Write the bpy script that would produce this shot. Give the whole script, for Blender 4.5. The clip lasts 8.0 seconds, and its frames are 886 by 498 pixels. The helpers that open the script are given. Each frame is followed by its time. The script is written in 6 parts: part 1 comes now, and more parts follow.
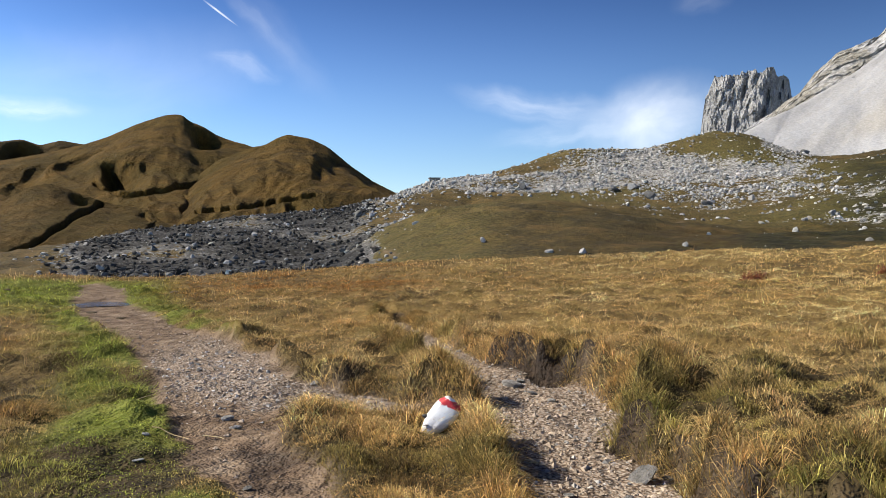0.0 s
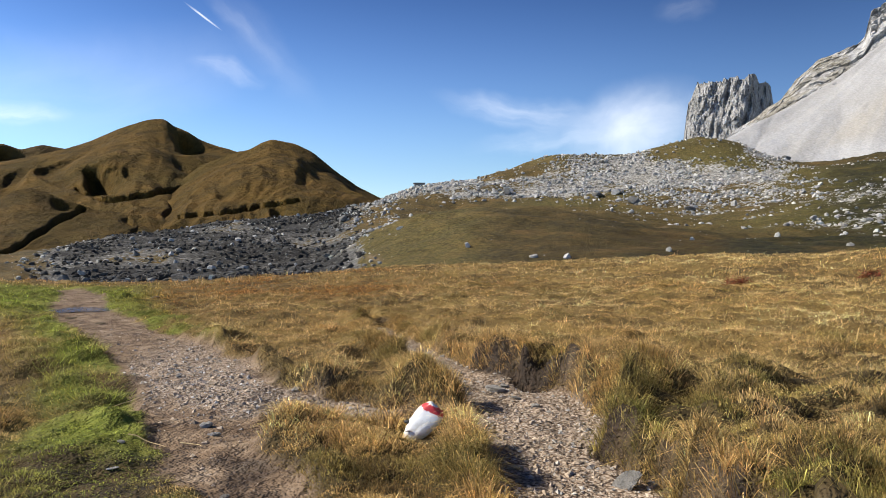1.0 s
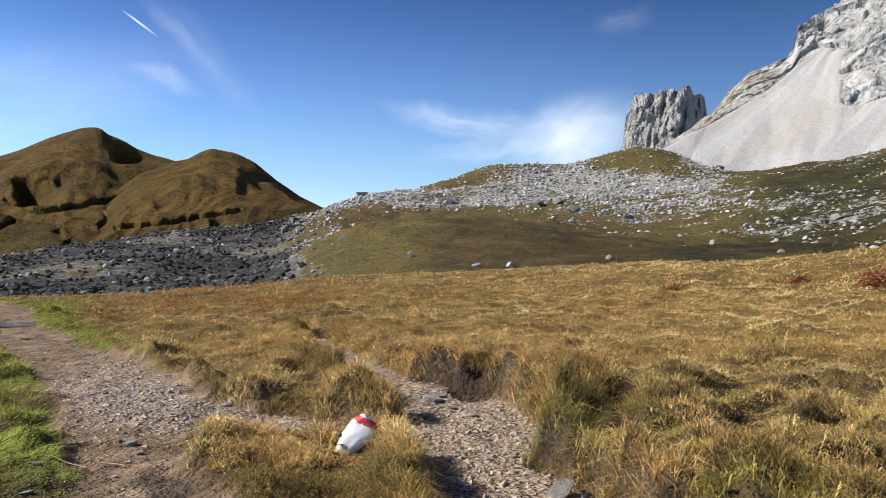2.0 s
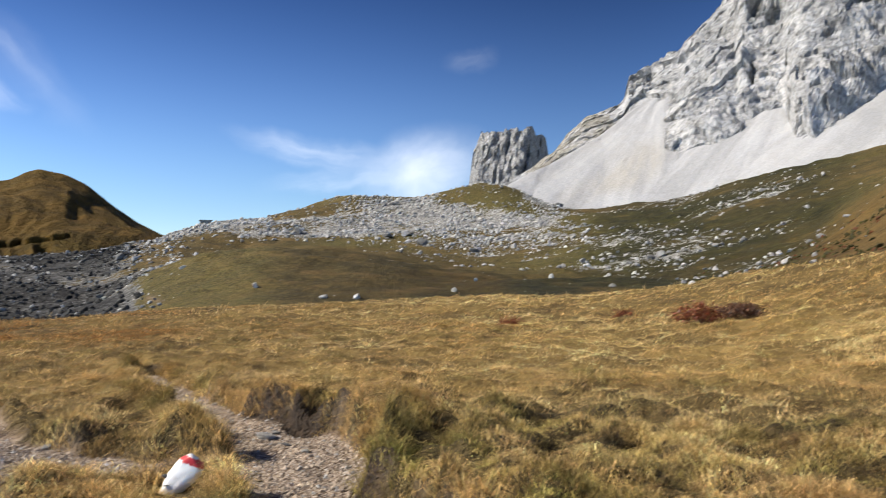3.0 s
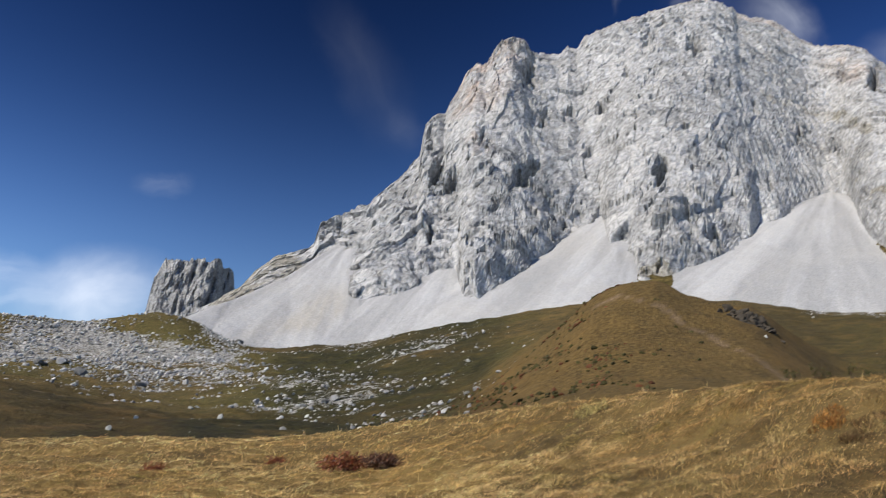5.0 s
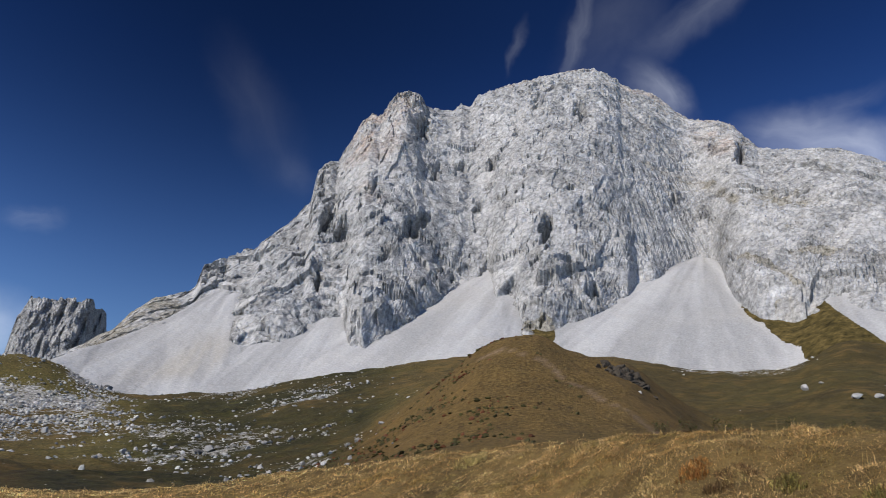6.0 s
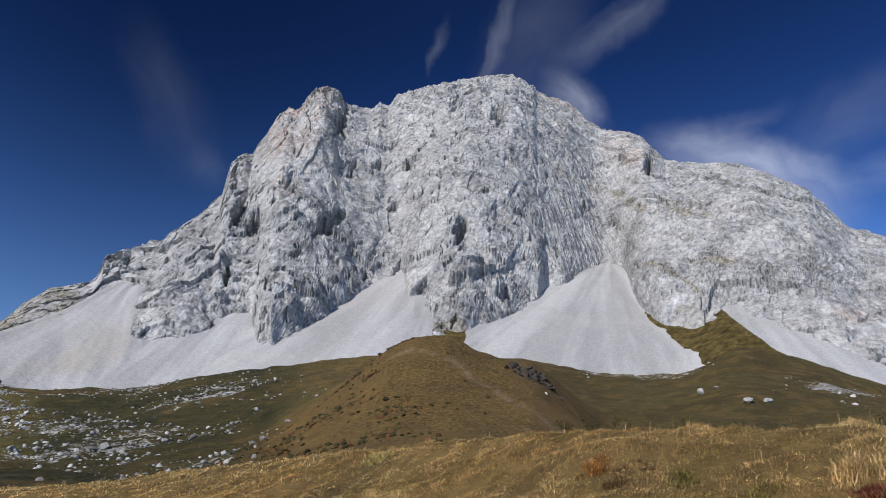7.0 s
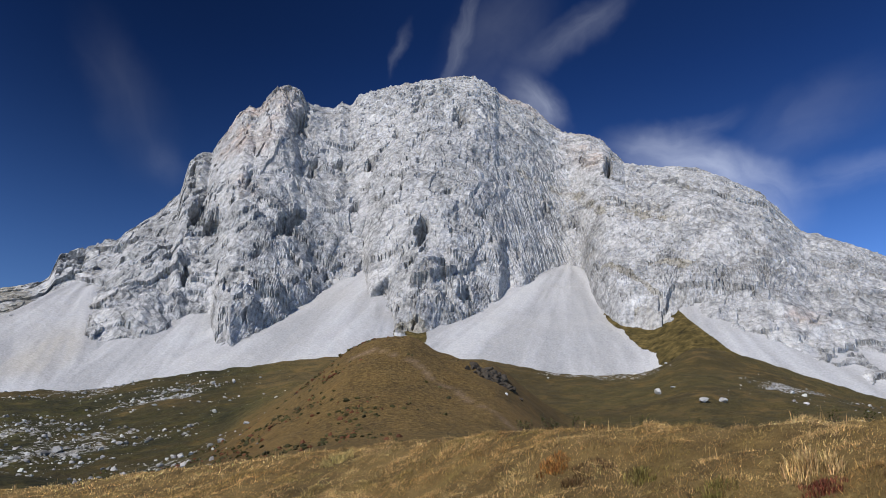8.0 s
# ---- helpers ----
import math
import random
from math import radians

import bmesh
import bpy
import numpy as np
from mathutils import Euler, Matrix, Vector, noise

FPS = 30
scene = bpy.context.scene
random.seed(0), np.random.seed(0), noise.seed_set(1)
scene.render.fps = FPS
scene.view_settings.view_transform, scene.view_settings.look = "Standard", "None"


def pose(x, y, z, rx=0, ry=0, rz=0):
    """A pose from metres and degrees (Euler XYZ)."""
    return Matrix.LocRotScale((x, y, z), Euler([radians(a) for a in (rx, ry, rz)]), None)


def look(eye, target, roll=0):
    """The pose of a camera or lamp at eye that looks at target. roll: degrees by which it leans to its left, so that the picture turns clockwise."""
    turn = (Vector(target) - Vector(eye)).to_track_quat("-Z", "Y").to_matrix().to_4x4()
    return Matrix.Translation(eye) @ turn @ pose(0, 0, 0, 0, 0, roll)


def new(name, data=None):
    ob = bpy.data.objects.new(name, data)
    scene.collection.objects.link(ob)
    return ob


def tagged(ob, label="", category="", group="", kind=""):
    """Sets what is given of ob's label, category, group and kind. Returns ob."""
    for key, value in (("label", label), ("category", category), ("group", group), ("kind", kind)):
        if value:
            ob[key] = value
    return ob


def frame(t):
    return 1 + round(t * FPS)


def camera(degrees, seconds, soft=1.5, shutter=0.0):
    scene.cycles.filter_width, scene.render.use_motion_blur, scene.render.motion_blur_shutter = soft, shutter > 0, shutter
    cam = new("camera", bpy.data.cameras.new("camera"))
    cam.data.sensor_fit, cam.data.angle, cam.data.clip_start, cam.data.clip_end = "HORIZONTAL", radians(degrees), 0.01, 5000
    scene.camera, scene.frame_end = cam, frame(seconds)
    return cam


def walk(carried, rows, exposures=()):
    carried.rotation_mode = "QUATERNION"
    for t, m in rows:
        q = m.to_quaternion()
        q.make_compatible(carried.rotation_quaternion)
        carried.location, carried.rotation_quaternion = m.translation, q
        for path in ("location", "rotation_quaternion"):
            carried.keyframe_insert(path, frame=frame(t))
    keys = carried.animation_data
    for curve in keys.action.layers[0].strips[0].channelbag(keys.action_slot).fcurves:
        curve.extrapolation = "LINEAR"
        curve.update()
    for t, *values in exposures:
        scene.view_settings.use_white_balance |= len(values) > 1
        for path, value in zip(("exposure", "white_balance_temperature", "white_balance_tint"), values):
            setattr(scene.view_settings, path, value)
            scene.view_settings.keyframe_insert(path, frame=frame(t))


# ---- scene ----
cam = camera(58.89, 8.0, soft=0.6, shutter=0.3)
EYE = 1.6
# seconds, place relative to the first eye point, yaw, pitch, roll
PATH = [
    (0.0, -0.000, 0.000, -0.001, 0.00, -0.01, 0.05),
    (0.5, 0.016, 0.050, -0.010, -0.16, 0.26, 0.07),
    (1.0, 0.021, 0.086, -0.017, -1.11, 0.37, 0.06),
    (2.3, 0.136, 0.161, -0.017, -7.70, 1.23, 0.42),
    (2.5, 0.140, 0.074, 0.007, -9.83, 1.38, 0.23),
    (3.0, 0.221, -0.210, 0.062, -16.23, 3.25, 0.16),
    (3.5, 0.272, -0.562, 0.135, -23.08, 6.42, -0.69),
    (4.0, 0.284, -0.977, 0.115, -29.00, 8.81, -1.15),
    (4.5, 0.302, -1.372, 0.188, -34.03, 11.04, -1.25),
    (5.0, 0.442, -1.483, 0.233, -38.93, 13.66, -1.56),
    (5.2, 0.469, -1.502, 0.224, -40.81, 15.02, -1.68),
    (6.3, 0.484, -1.514, 0.150, -49.17, 17.47, -1.53),
    (6.5, 0.485, -1.515, 0.132, -50.42, 17.28, -1.51),
    (7.0, 0.485, -1.517, 0.098, -53.79, 17.68, -1.58),
    (7.5, 0.485, -1.518, 0.076, -55.85, 17.72, -1.35),
    (8.0, 0.484, -1.519, 0.062, -56.74, 17.82, -0.98),
]


def stand(x, y, z, yaw, pitch, roll):
    a, p = radians(yaw), radians(pitch)
    eye = Vector((x, y, EYE + z))
    return look(eye, eye + Vector((-math.sin(a) * math.cos(p), math.cos(a) * math.cos(p), math.sin(p))), -roll)


walk(cam, [(row[0], stand(*row[1:])) for row in PATH], [(0.0, 0.8, 6950, 10), (2.5, 0.85, 6900, 10), (4.0, 0.8, 6750, 10), (4.5, 0.66, 6700, 10), (5.0, 0.5, 6600, 11), (6.5, 0.22, 6300, 13), (8.0, 0.34, 6200, 13)])

# ---- light ----
SUN_AZ, SUN_EL = -86.0, 37.0
world = bpy.data.worlds.new("sky")
scene.world = world
world.use_nodes = True


class Nodes:
    """Short hand for building node trees."""

    def __init__(self, tree):
        self.tree = tree
        tree.nodes.clear()

    def put(self, kind, **props):
        node = self.tree.nodes.new(kind)
        for key, value in props.items():
            setattr(node, key, value)
        return node

    def wire(self, value, socket):
        if isinstance(value, bpy.types.NodeSocket):
            self.tree.links.new(value, socket)
        elif value is not None:
            if isinstance(value, (tuple, list)) and len(value) == 3 and socket.type == "RGBA":
                value = (*value, 1)
            socket.default_value = value

    def math(self, op, a, b=None, c=None, clamp=False):
        node = self.put("ShaderNodeMath", operation=op, use_clamp=clamp)
        for k, value in enumerate((a, b, c)):
            self.wire(value, node.inputs[k])
        return node.outputs[0]

    def noise(self, vector, scale, detail=4.0, rough=0.55, warp=0.0):
        node = self.put("ShaderNodeTexNoise")
        self.wire(vector, node.inputs["Vector"])
        for key, value in (("Scale", scale), ("Detail", detail), ("Roughness", rough), ("Distortion", warp)):
            node.inputs[key].default_value = value
        return node.outputs[0]

    def voronoi(self, vector, scale, feature="F1"):
        node = self.put("ShaderNodeTexVoronoi", feature=feature)
        self.wire(vector, node.inputs["Vector"])
        node.inputs["Scale"].default_value = scale
        return node.outputs[0]

    def cells(self, vector, scale):
        """A random grey for each cell of a broken pattern."""
        node = self.put("ShaderNodeTexVoronoi")
        self.wire(vector, node.inputs["Vector"])
        node.inputs["Scale"].default_value = scale
        return self.split(node.outputs["Color"])[0]

    def warped(self, vector, scale, amount):
        node, add = self.put("ShaderNodeTexNoise"), self.put("ShaderNodeVectorMath", operation="MULTIPLY_ADD")
        self.wire(vector, node.inputs["Vector"])
        node.inputs["Scale"].default_value, node.inputs["Detail"].default_value = scale, 2
        self.wire(node.outputs["Color"], add.inputs[0])
        add.inputs[1].default_value = (amount, amount, amount)
        self.wire(vector, add.inputs[2])
        return add.outputs[0]

    def ramp(self, fac, *stops):
        node = self.put("ShaderNodeValToRGB")
        ramp = node.color_ramp
        while len(ramp.elements) < len(stops):
            ramp.elements.new(1.0)
        for element, (at, color) in zip(ramp.elements, stops):
            element.position = at
            element.color = (*color, 1) if isinstance(color, tuple) else (color, color, color, 1)
        self.wire(fac, node.inputs[0])
        return node.outputs[0]

    def mix(self, fac, a, b, blend="MIX"):
        node = self.put("ShaderNodeMix", data_type="RGBA", blend_type=blend)
        self.wire(fac, node.inputs[0])
        self.wire(a, node.inputs[6])
        self.wire(b, node.inputs[7])
        return node.outputs[2]

    def attribute(self, name, output="Color"):
        return self.put("ShaderNodeAttribute", attribute_name=name).outputs[output]

    def split(self, color):
        node = self.put("ShaderNodeSeparateColor")
        self.wire(color, node.inputs[0])
        return node.outputs

    def place(self):
        return self.put("ShaderNodeTexCoord").outputs["Object"]

    def stretch(self, vector, scale, turn=(0, 0, 0)):
        node = self.put("ShaderNodeMapping")
        self.wire(vector, node.inputs[0])
        node.inputs["Scale"].default_value = scale
        node.inputs["Rotation"].default_value = turn
        return node.outputs[0]

    def bump(self, height, strength, distance, below=None):
        node = self.put("ShaderNodeBump")
        node.inputs["Strength"].default_value = strength
        node.inputs["Distance"].default_value = distance
        self.wire(height, node.inputs["Height"])
        if below is not None:
            self.wire(below, node.inputs["Normal"])
        return node.outputs[0]


def sky():
    n = Nodes(world.node_tree)
    out = n.put("ShaderNodeOutputWorld")
    back = n.put("ShaderNodeBackground")
    air = n.put("ShaderNodeTexSky", sky_type="NISHITA")
    air.sun_disc = False
    air.sun_elevation, air.sun_rotation = radians(SUN_EL), radians(SUN_AZ)
    air.altitude, air.air_density, air.dust_density, air.ozone_density = 2300, 1.0, 0.3, 3.0
    way = n.put("ShaderNodeTexCoord").outputs["Generated"]
    parts = n.put("ShaderNodeSeparateXYZ")
    n.wire(way, parts.inputs[0])
    x, y, z = parts.outputs
    az = n.math("MULTIPLY", n.math("ARCTAN2", x, y), 180 / math.pi)
    el = n.math("MULTIPLY", n.math("ARCSINE", z), 180 / math.pi)
    grid = n.put("ShaderNodeCombineXYZ")
    n.wire(az, grid.inputs[0])
    n.wire(el, grid.inputs[1])
    plane = grid.outputs[0]
    drift = n.put("ShaderNodeTexNoise")
    n.wire(plane, drift.inputs["Vector"])
    drift.inputs["Scale"].default_value, drift.inputs["Detail"].default_value = 0.22, 5
    blown = n.put("ShaderNodeVectorMath", operation="MULTIPLY_ADD")
    n.wire(drift.outputs["Color"], blown.inputs[0])
    blown.inputs[1].default_value = (3.4, 2.4, 0)
    n.wire(plane, blown.inputs[2])
    moved = n.put("ShaderNodeVectorMath", operation="ADD")
    n.wire(blown.outputs[0], moved.inputs[0])
    moved.inputs[1].default_value = (-1.7, -1.2, 0)
    ragged = moved.outputs[0]
    cover = 0.0
    # azimuth, elevation, half length, half width, tilt, amount, texture scale
    for ca, ce, la, lb, tilt, amount, fine in (
            (15.0, 8.8, 6.4, 3.8, 14, 0.72, 0.1), (7.0, 10.3, 7.5, 1.5, -10, 0.32, 0.4), (8.0, 8.2, 6.0, 1.2, 4, 0.25, 0.4),
            (-14.3, 12.7, 3.2, 0.8, -12, 0.25, 0.3), (-11.8, 14.6, 6.5, 1.9, -46, 0.13, 0.1), (-13.6, 15.8, 4.6, 0.8, -40, 0.1, 0.2),
            (-28.0, 8.9, 4.5, 1.0, 4, 0.5, 0.2), (-23.0, 11.5, 13.0, 4.5, 12, 0.22, 0.12),
            (-15.9, 16.2, 1.7, 0.10, -33, 1.2, 0.05), (18.4, 16.7, 2.6, 1.1, 14, 0.09, 0.3),
            (32.5, 26.0, 8.0, 3.4, -52, 0.03, 0.1), (35.6, 22.6, 2.4, 1.8, -40, 0.035, 0.2), (58.2, 33.4, 6.5, 1.1, 70, 0.17, 0.06),
            (52.9, 32.0, 2.6, 0.7, 76, 0.07, 0.15), (67.4, 32.8, 7.0, 1.8, 28, 0.13, 0.12),
            (61.0, 32.0, 8.0, 5.4, 60, 0.07, 0.08), (64.2, 27.9, 4.0, 1.9, -35, 0.32, 0.1),
            (75.4, 23.4, 8.0, 2.4, -14, 0.42, 0.08), (80.2, 20.9, 5.2, 3.0, -44, 0.42, 0.1), (75.0, 25.3, 6.0, 1.0, 10, 0.09, 0.2), (87.0, 21.0, 8.0, 1.6, 2, 0.14, 0.12), (84.0, 25.0, 8.0, 3.0, 20, 0.07, 0.2)):
        move = n.put("ShaderNodeMapping", vector_type="TEXTURE")
        n.wire(plane if lb < 0.2 else ragged, move.inputs[0])
        move.inputs["Location"].default_value = (ca, ce, 0)
        move.inputs["Rotation"].default_value = (0, 0, radians(tilt))
        move.inputs["Scale"].default_value = (la, lb, 1)
        far = n.put("ShaderNodeVectorMath", operation="LENGTH")
        n.wire(move.outputs[0], far.inputs[0])
        spot = n.math("POWER", n.math("SUBTRACT", 1.0, n.math("MULTIPLY", far.outputs["Value"], far.outputs["Value"]), clamp=True), 2.0)
        shift = n.put("ShaderNodeVectorMath", operation="ADD")
        n.wire(move.outputs[0], shift.inputs[0])
        shift.inputs[1].default_value = (ca, ce, tilt)
        wisp = n.noise(shift.outputs[0], 0.6 + 2.2 * fine, 7, 0.55, 0.5)
        wisp = n.math("MULTIPLY", n.math("SUBTRACT", wisp, 0.16, clamp=True), 1.5)
        cover = n.math("ADD", cover, n.math("MULTIPLY", n.math("MULTIPLY", spot, wisp), amount), clamp=True)
    # deeper blue high up and away from the sun, as in thin mountain air
    deep = n.put("ShaderNodeMapRange", interpolation_type="SMOOTHSTEP")
    n.wire(el, deep.inputs[0])
    for k, value in enumerate((7.0, 36.0, 0.42, -2.05)):
        deep.inputs[k + 1].default_value = value
    turn = n.math("COSINE", n.math("MULTIPLY", n.math("SUBTRACT", az, 25.0), math.pi / 180))
    # sky above the view dimmed further, to weaken fill light in shadows
    high = n.put("ShaderNodeMapRange", interpolation_type="SMOOTHSTEP")
    n.wire(el, high.inputs[0])
    for k, value in enumerate((36.0, 75.0, 0.25, -2.2)):
        high.inputs[k + 1].default_value = value
    side = n.math("MULTIPLY", n.math("SUBTRACT", az, 32.0), 1 / 17)
    dusk = n.math("MULTIPLY", n.math("POWER", 2.7183, n.math("MULTIPLY", n.math("MULTIPLY", side, side), -1.0)), 0.5)
    fall = n.math("POWER", 2.0, n.math("SUBTRACT", n.math("SUBTRACT", n.math("ADD", deep.outputs[0], high.outputs[0]), n.math("MULTIPLY", turn, 0.75)), dusk))
    vivid = n.put("ShaderNodeHueSaturation")
    vivid.inputs["Saturation"].default_value = 1.12
    n.wire(air.outputs[0], vivid.inputs["Color"])
    haze = n.put("ShaderNodeMapRange")
    n.wire(el, haze.inputs[0])
    haze.inputs[1].default_value, haze.inputs[2].default_value = 4.0, 30.0
    hue = n.mix(haze.outputs[0], (1.07, 1.02, 0.94), (0.58, 0.90, 1.58))
    tone = n.mix(1.0, n.mix(1.0, vivid.outputs[0], hue, "MULTIPLY"), fall, "MULTIPLY")
    white = n.mix(cover, tone, (8.0, 8.5, 9.3))
    n.wire(white, back.inputs[0])
    back.inputs[1].default_value = 0.1
    n.wire(back.outputs[0], out.inputs[0])


sky()
sun = new("sun", bpy.data.lights.new("sun", "SUN"))
sun.data.energy, sun.data.angle, sun.data.color = 4.8, radians(0.53), (1.0, 0.935, 0.83)
toward = Vector((math.sin(radians(SUN_AZ)) * math.cos(radians(SUN_EL)), math.cos(radians(SUN_AZ)) * math.cos(radians(SUN_EL)), math.sin(radians(SUN_EL))))
sun.matrix_world = look(toward * 3000, (0, 0, 0))


# ---- materials ----
def material(name, build):
    mat = bpy.data.materials.new(name)
    mat.use_nodes = True
    n = Nodes(mat.node_tree)
    out = n.put("ShaderNodeOutputMaterial")
    color, rough, normal, extra = build(n)
    shade = n.put("ShaderNodeBsdfPrincipled")
    n.wire(color, shade.inputs["Base Color"])
    n.wire(rough, shade.inputs["Roughness"])
    if normal is not None:
        n.wire(normal, shade.inputs["Normal"])
    glow = extra.pop("Thin", 0.0)
    for key, value in extra.items():
        n.wire(value, shade.inputs[key])
    result = shade.outputs[0]
    if glow:
        thin, both = n.put("ShaderNodeBsdfTranslucent"), n.put("ShaderNodeMixShader")
        n.wire(color, thin.inputs[0])
        both.inputs[0].default_value = glow
        n.wire(result, both.inputs[1])
        n.wire(thin.outputs[0], both.inputs[2])
        result = both.outputs[0]
    n.wire(result, out.inputs[0])
    return mat


def ground_look(n):
    p = n.place()
    zone = n.split(n.attribute("zone"))
    rubble, green, rust = zone[0], zone[1], zone[2]
    path = n.split(n.attribute("path"))
    soil, gravel, wet_shade = path[0], path[1], path[2]
    wide, mid, fine = n.noise(p, 0.03, 5), n.noise(p, 0.35, 6, 0.65), n.noise(p, 6.0, 5, 0.7)
    dry = n.ramp(mid, (0.32, (0.065, 0.04, 0.014)), (0.5, (0.175, 0.112, 0.036)), (0.68, (0.29, 0.195, 0.068)))
    alp = n.ramp(n.noise(p, 0.12, 8, 0.7), (0.41, (0.014, 0.011, 0.004)), (0.48, (0.044, 0.031, 0.009)), (0.54, (0.070, 0.046, 0.013)), (0.61, (0.15, 0.09, 0.029)))
    # near ground is almost black: shade between tufts put into its colour
    dry = n.mix(n.attribute("unshaded", "Fac"), n.ramp(n.noise(p, 3.0, 5, 0.7), (0.35, (0.014, 0.01, 0.005)), (0.65, (0.06, 0.042, 0.018))), dry)
    base = n.mix(n.attribute("far", "Fac"), dry, alp)
    base = n.mix(n.math("MULTIPLY", green, 0.85), base, n.mix(n.attribute("far", "Fac"), n.ramp(mid, (0.3, (0.07, 0.09, 0.010)), (0.7, (0.20, 0.25, 0.03))), n.ramp(n.noise(p, 0.6, 8, 0.75), (0.38, (0.018, 0.02, 0.005)), (0.5, (0.066, 0.070, 0.015)), (0.64, (0.14, 0.138, 0.033)))))
    # much darker green in the basin and on the right slope
    deep_green = n.math("MULTIPLY", n.attribute("deep_green", "Fac"), n.ramp(n.noise(p, 0.09, 7, 0.68), (0.36, 0.45), (0.52, 1.0)))
    base = n.mix(deep_green, base, n.ramp(n.noise(p, 0.7, 7, 0.72), (0.38, (0.004, 0.004, 0.0015)), (0.5, (0.014, 0.0145, 0.004)), (0.66, (0.042, 0.040, 0.011))))
    base = n.mix(n.math("MULTIPLY", rust, 0.8), base, n.ramp(n.noise(p, 0.2, 8, 0.7), (0.34, (0.05, 0.025, 0.009)), (0.5, (0.115, 0.065, 0.018)), (0.7, (0.19, 0.11, 0.034))))
    base = n.mix(n.math("SUBTRACT", n.math("ADD", 0.26, n.math("MULTIPLY", n.attribute("far", "Fac"), 0.3)), n.math("MULTIPLY", n.attribute("deep_green", "Fac"), 0.52)), base, n.ramp(n.noise(p, 1.7, 7, 0.75), (0.36, (0.008, 0.006, 0.003)), (0.5, (0.07, 0.052, 0.018)), (0.66, (0.20, 0.145, 0.055))))
    stone = n.ramp(n.noise(p, 0.9, 6, 0.7), (0.38, (0.06, 0.06, 0.055)), (0.5, (0.22, 0.217, 0.205)), (0.64, (0.42, 0.415, 0.40)))
    # left field: dark rock, with the slope's shade put into its colour
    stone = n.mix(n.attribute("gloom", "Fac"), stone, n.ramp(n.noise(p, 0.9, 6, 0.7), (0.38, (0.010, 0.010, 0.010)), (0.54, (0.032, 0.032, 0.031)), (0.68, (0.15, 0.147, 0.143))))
    broken = n.math("GREATER_THAN", n.math("ADD", n.math("MULTIPLY", rubble, n.math("ADD", 0.84, n.math("MULTIPLY", n.attribute("gloom", "Fac"), 0.35))), n.math("MULTIPLY", n.math("SUBTRACT", n.noise(p, 0.42, 7, 0.74), 0.5), 2.1)), 0.57)
    base = n.mix(broken, base, stone)
    mud = n.ramp(n.noise(p, 2.2, 6, 0.65), (0.3, (0.075, 0.047, 0.028)), (0.55, (0.18, 0.128, 0.086)), (0.75, (0.30, 0.24, 0.178)))
    grit = n.ramp(n.voronoi(p, 28.0), (0.1, (0.40, 0.36, 0.31)), (0.5, (0.26, 0.20, 0.15)), (0.8, (0.10, 0.07, 0.05)))
    mud = n.mix(gravel, mud, grit)
    # near-black soil: wet mud, and painted shade of banks and niches
    mud = n.mix(wet_shade, mud, n.ramp(n.noise(p, 9.0, 5, 0.7), (0.35, (0.004, 0.0024, 0.0015)), (0.65, (0.034, 0.020, 0.011))))
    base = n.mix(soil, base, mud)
    lift = n.math("ADD", n.math("MULTIPLY", fine, 0.5), n.noise(p, 40.0, 3, 0.6))
    bump = n.bump(lift, 0.5, 0.03, n.bump(n.noise(p, 0.8, 6, 0.7), 0.9, 0.6))
    return base, n.math("SUBTRACT", 0.95, n.math("MULTIPLY", wet_shade, 0.25)), bump, {"Specular IOR Level": 0.2}


def hill_look(n):
    p = n.place()
    wide, mid, fine = n.noise(p, 0.006, 5, 0.6), n.noise(p, 0.03, 7, 0.68), n.noise(p, 0.25, 5, 0.7)
    base = n.ramp(mid, (0.32, (0.03, 0.024, 0.009)), (0.46, (0.075, 0.055, 0.017)), (0.58, (0.115, 0.078, 0.023)), (0.72, (0.16, 0.11, 0.04)))
    base = n.mix(n.ramp(wide, (0.45, 0.0), (0.62, 0.7)), base, (0.055, 0.05, 0.014))
    base = n.mix(0.3, base, n.ramp(fine, (0.3, (0.015, 0.012, 0.005)), (0.7, (0.15, 0.105, 0.04))))
    base = n.mix(1.0, base, (1.02, 0.90, 0.72), "MULTIPLY")
    # shade on the far ridge and low spur, mixed into the base colour
    darkened = n.math("MULTIPLY", n.attribute("shade_tone", "Fac"), n.ramp(mid, (0.38, 0.0), (0.52, 1.0)))
    base = n.mix(n.math("MULTIPLY", darkened, 0.7), base, (0.03, 0.024, 0.015))
    return base, 0.95, n.bump(n.math("ADD", n.math("MULTIPLY", n.noise(p, 0.012, 5, 0.55), 2.0), n.math("ADD", mid, n.math("MULTIPLY", fine, 0.3))), 1.0, 16.0), {"Specular IOR Level": 0.1}


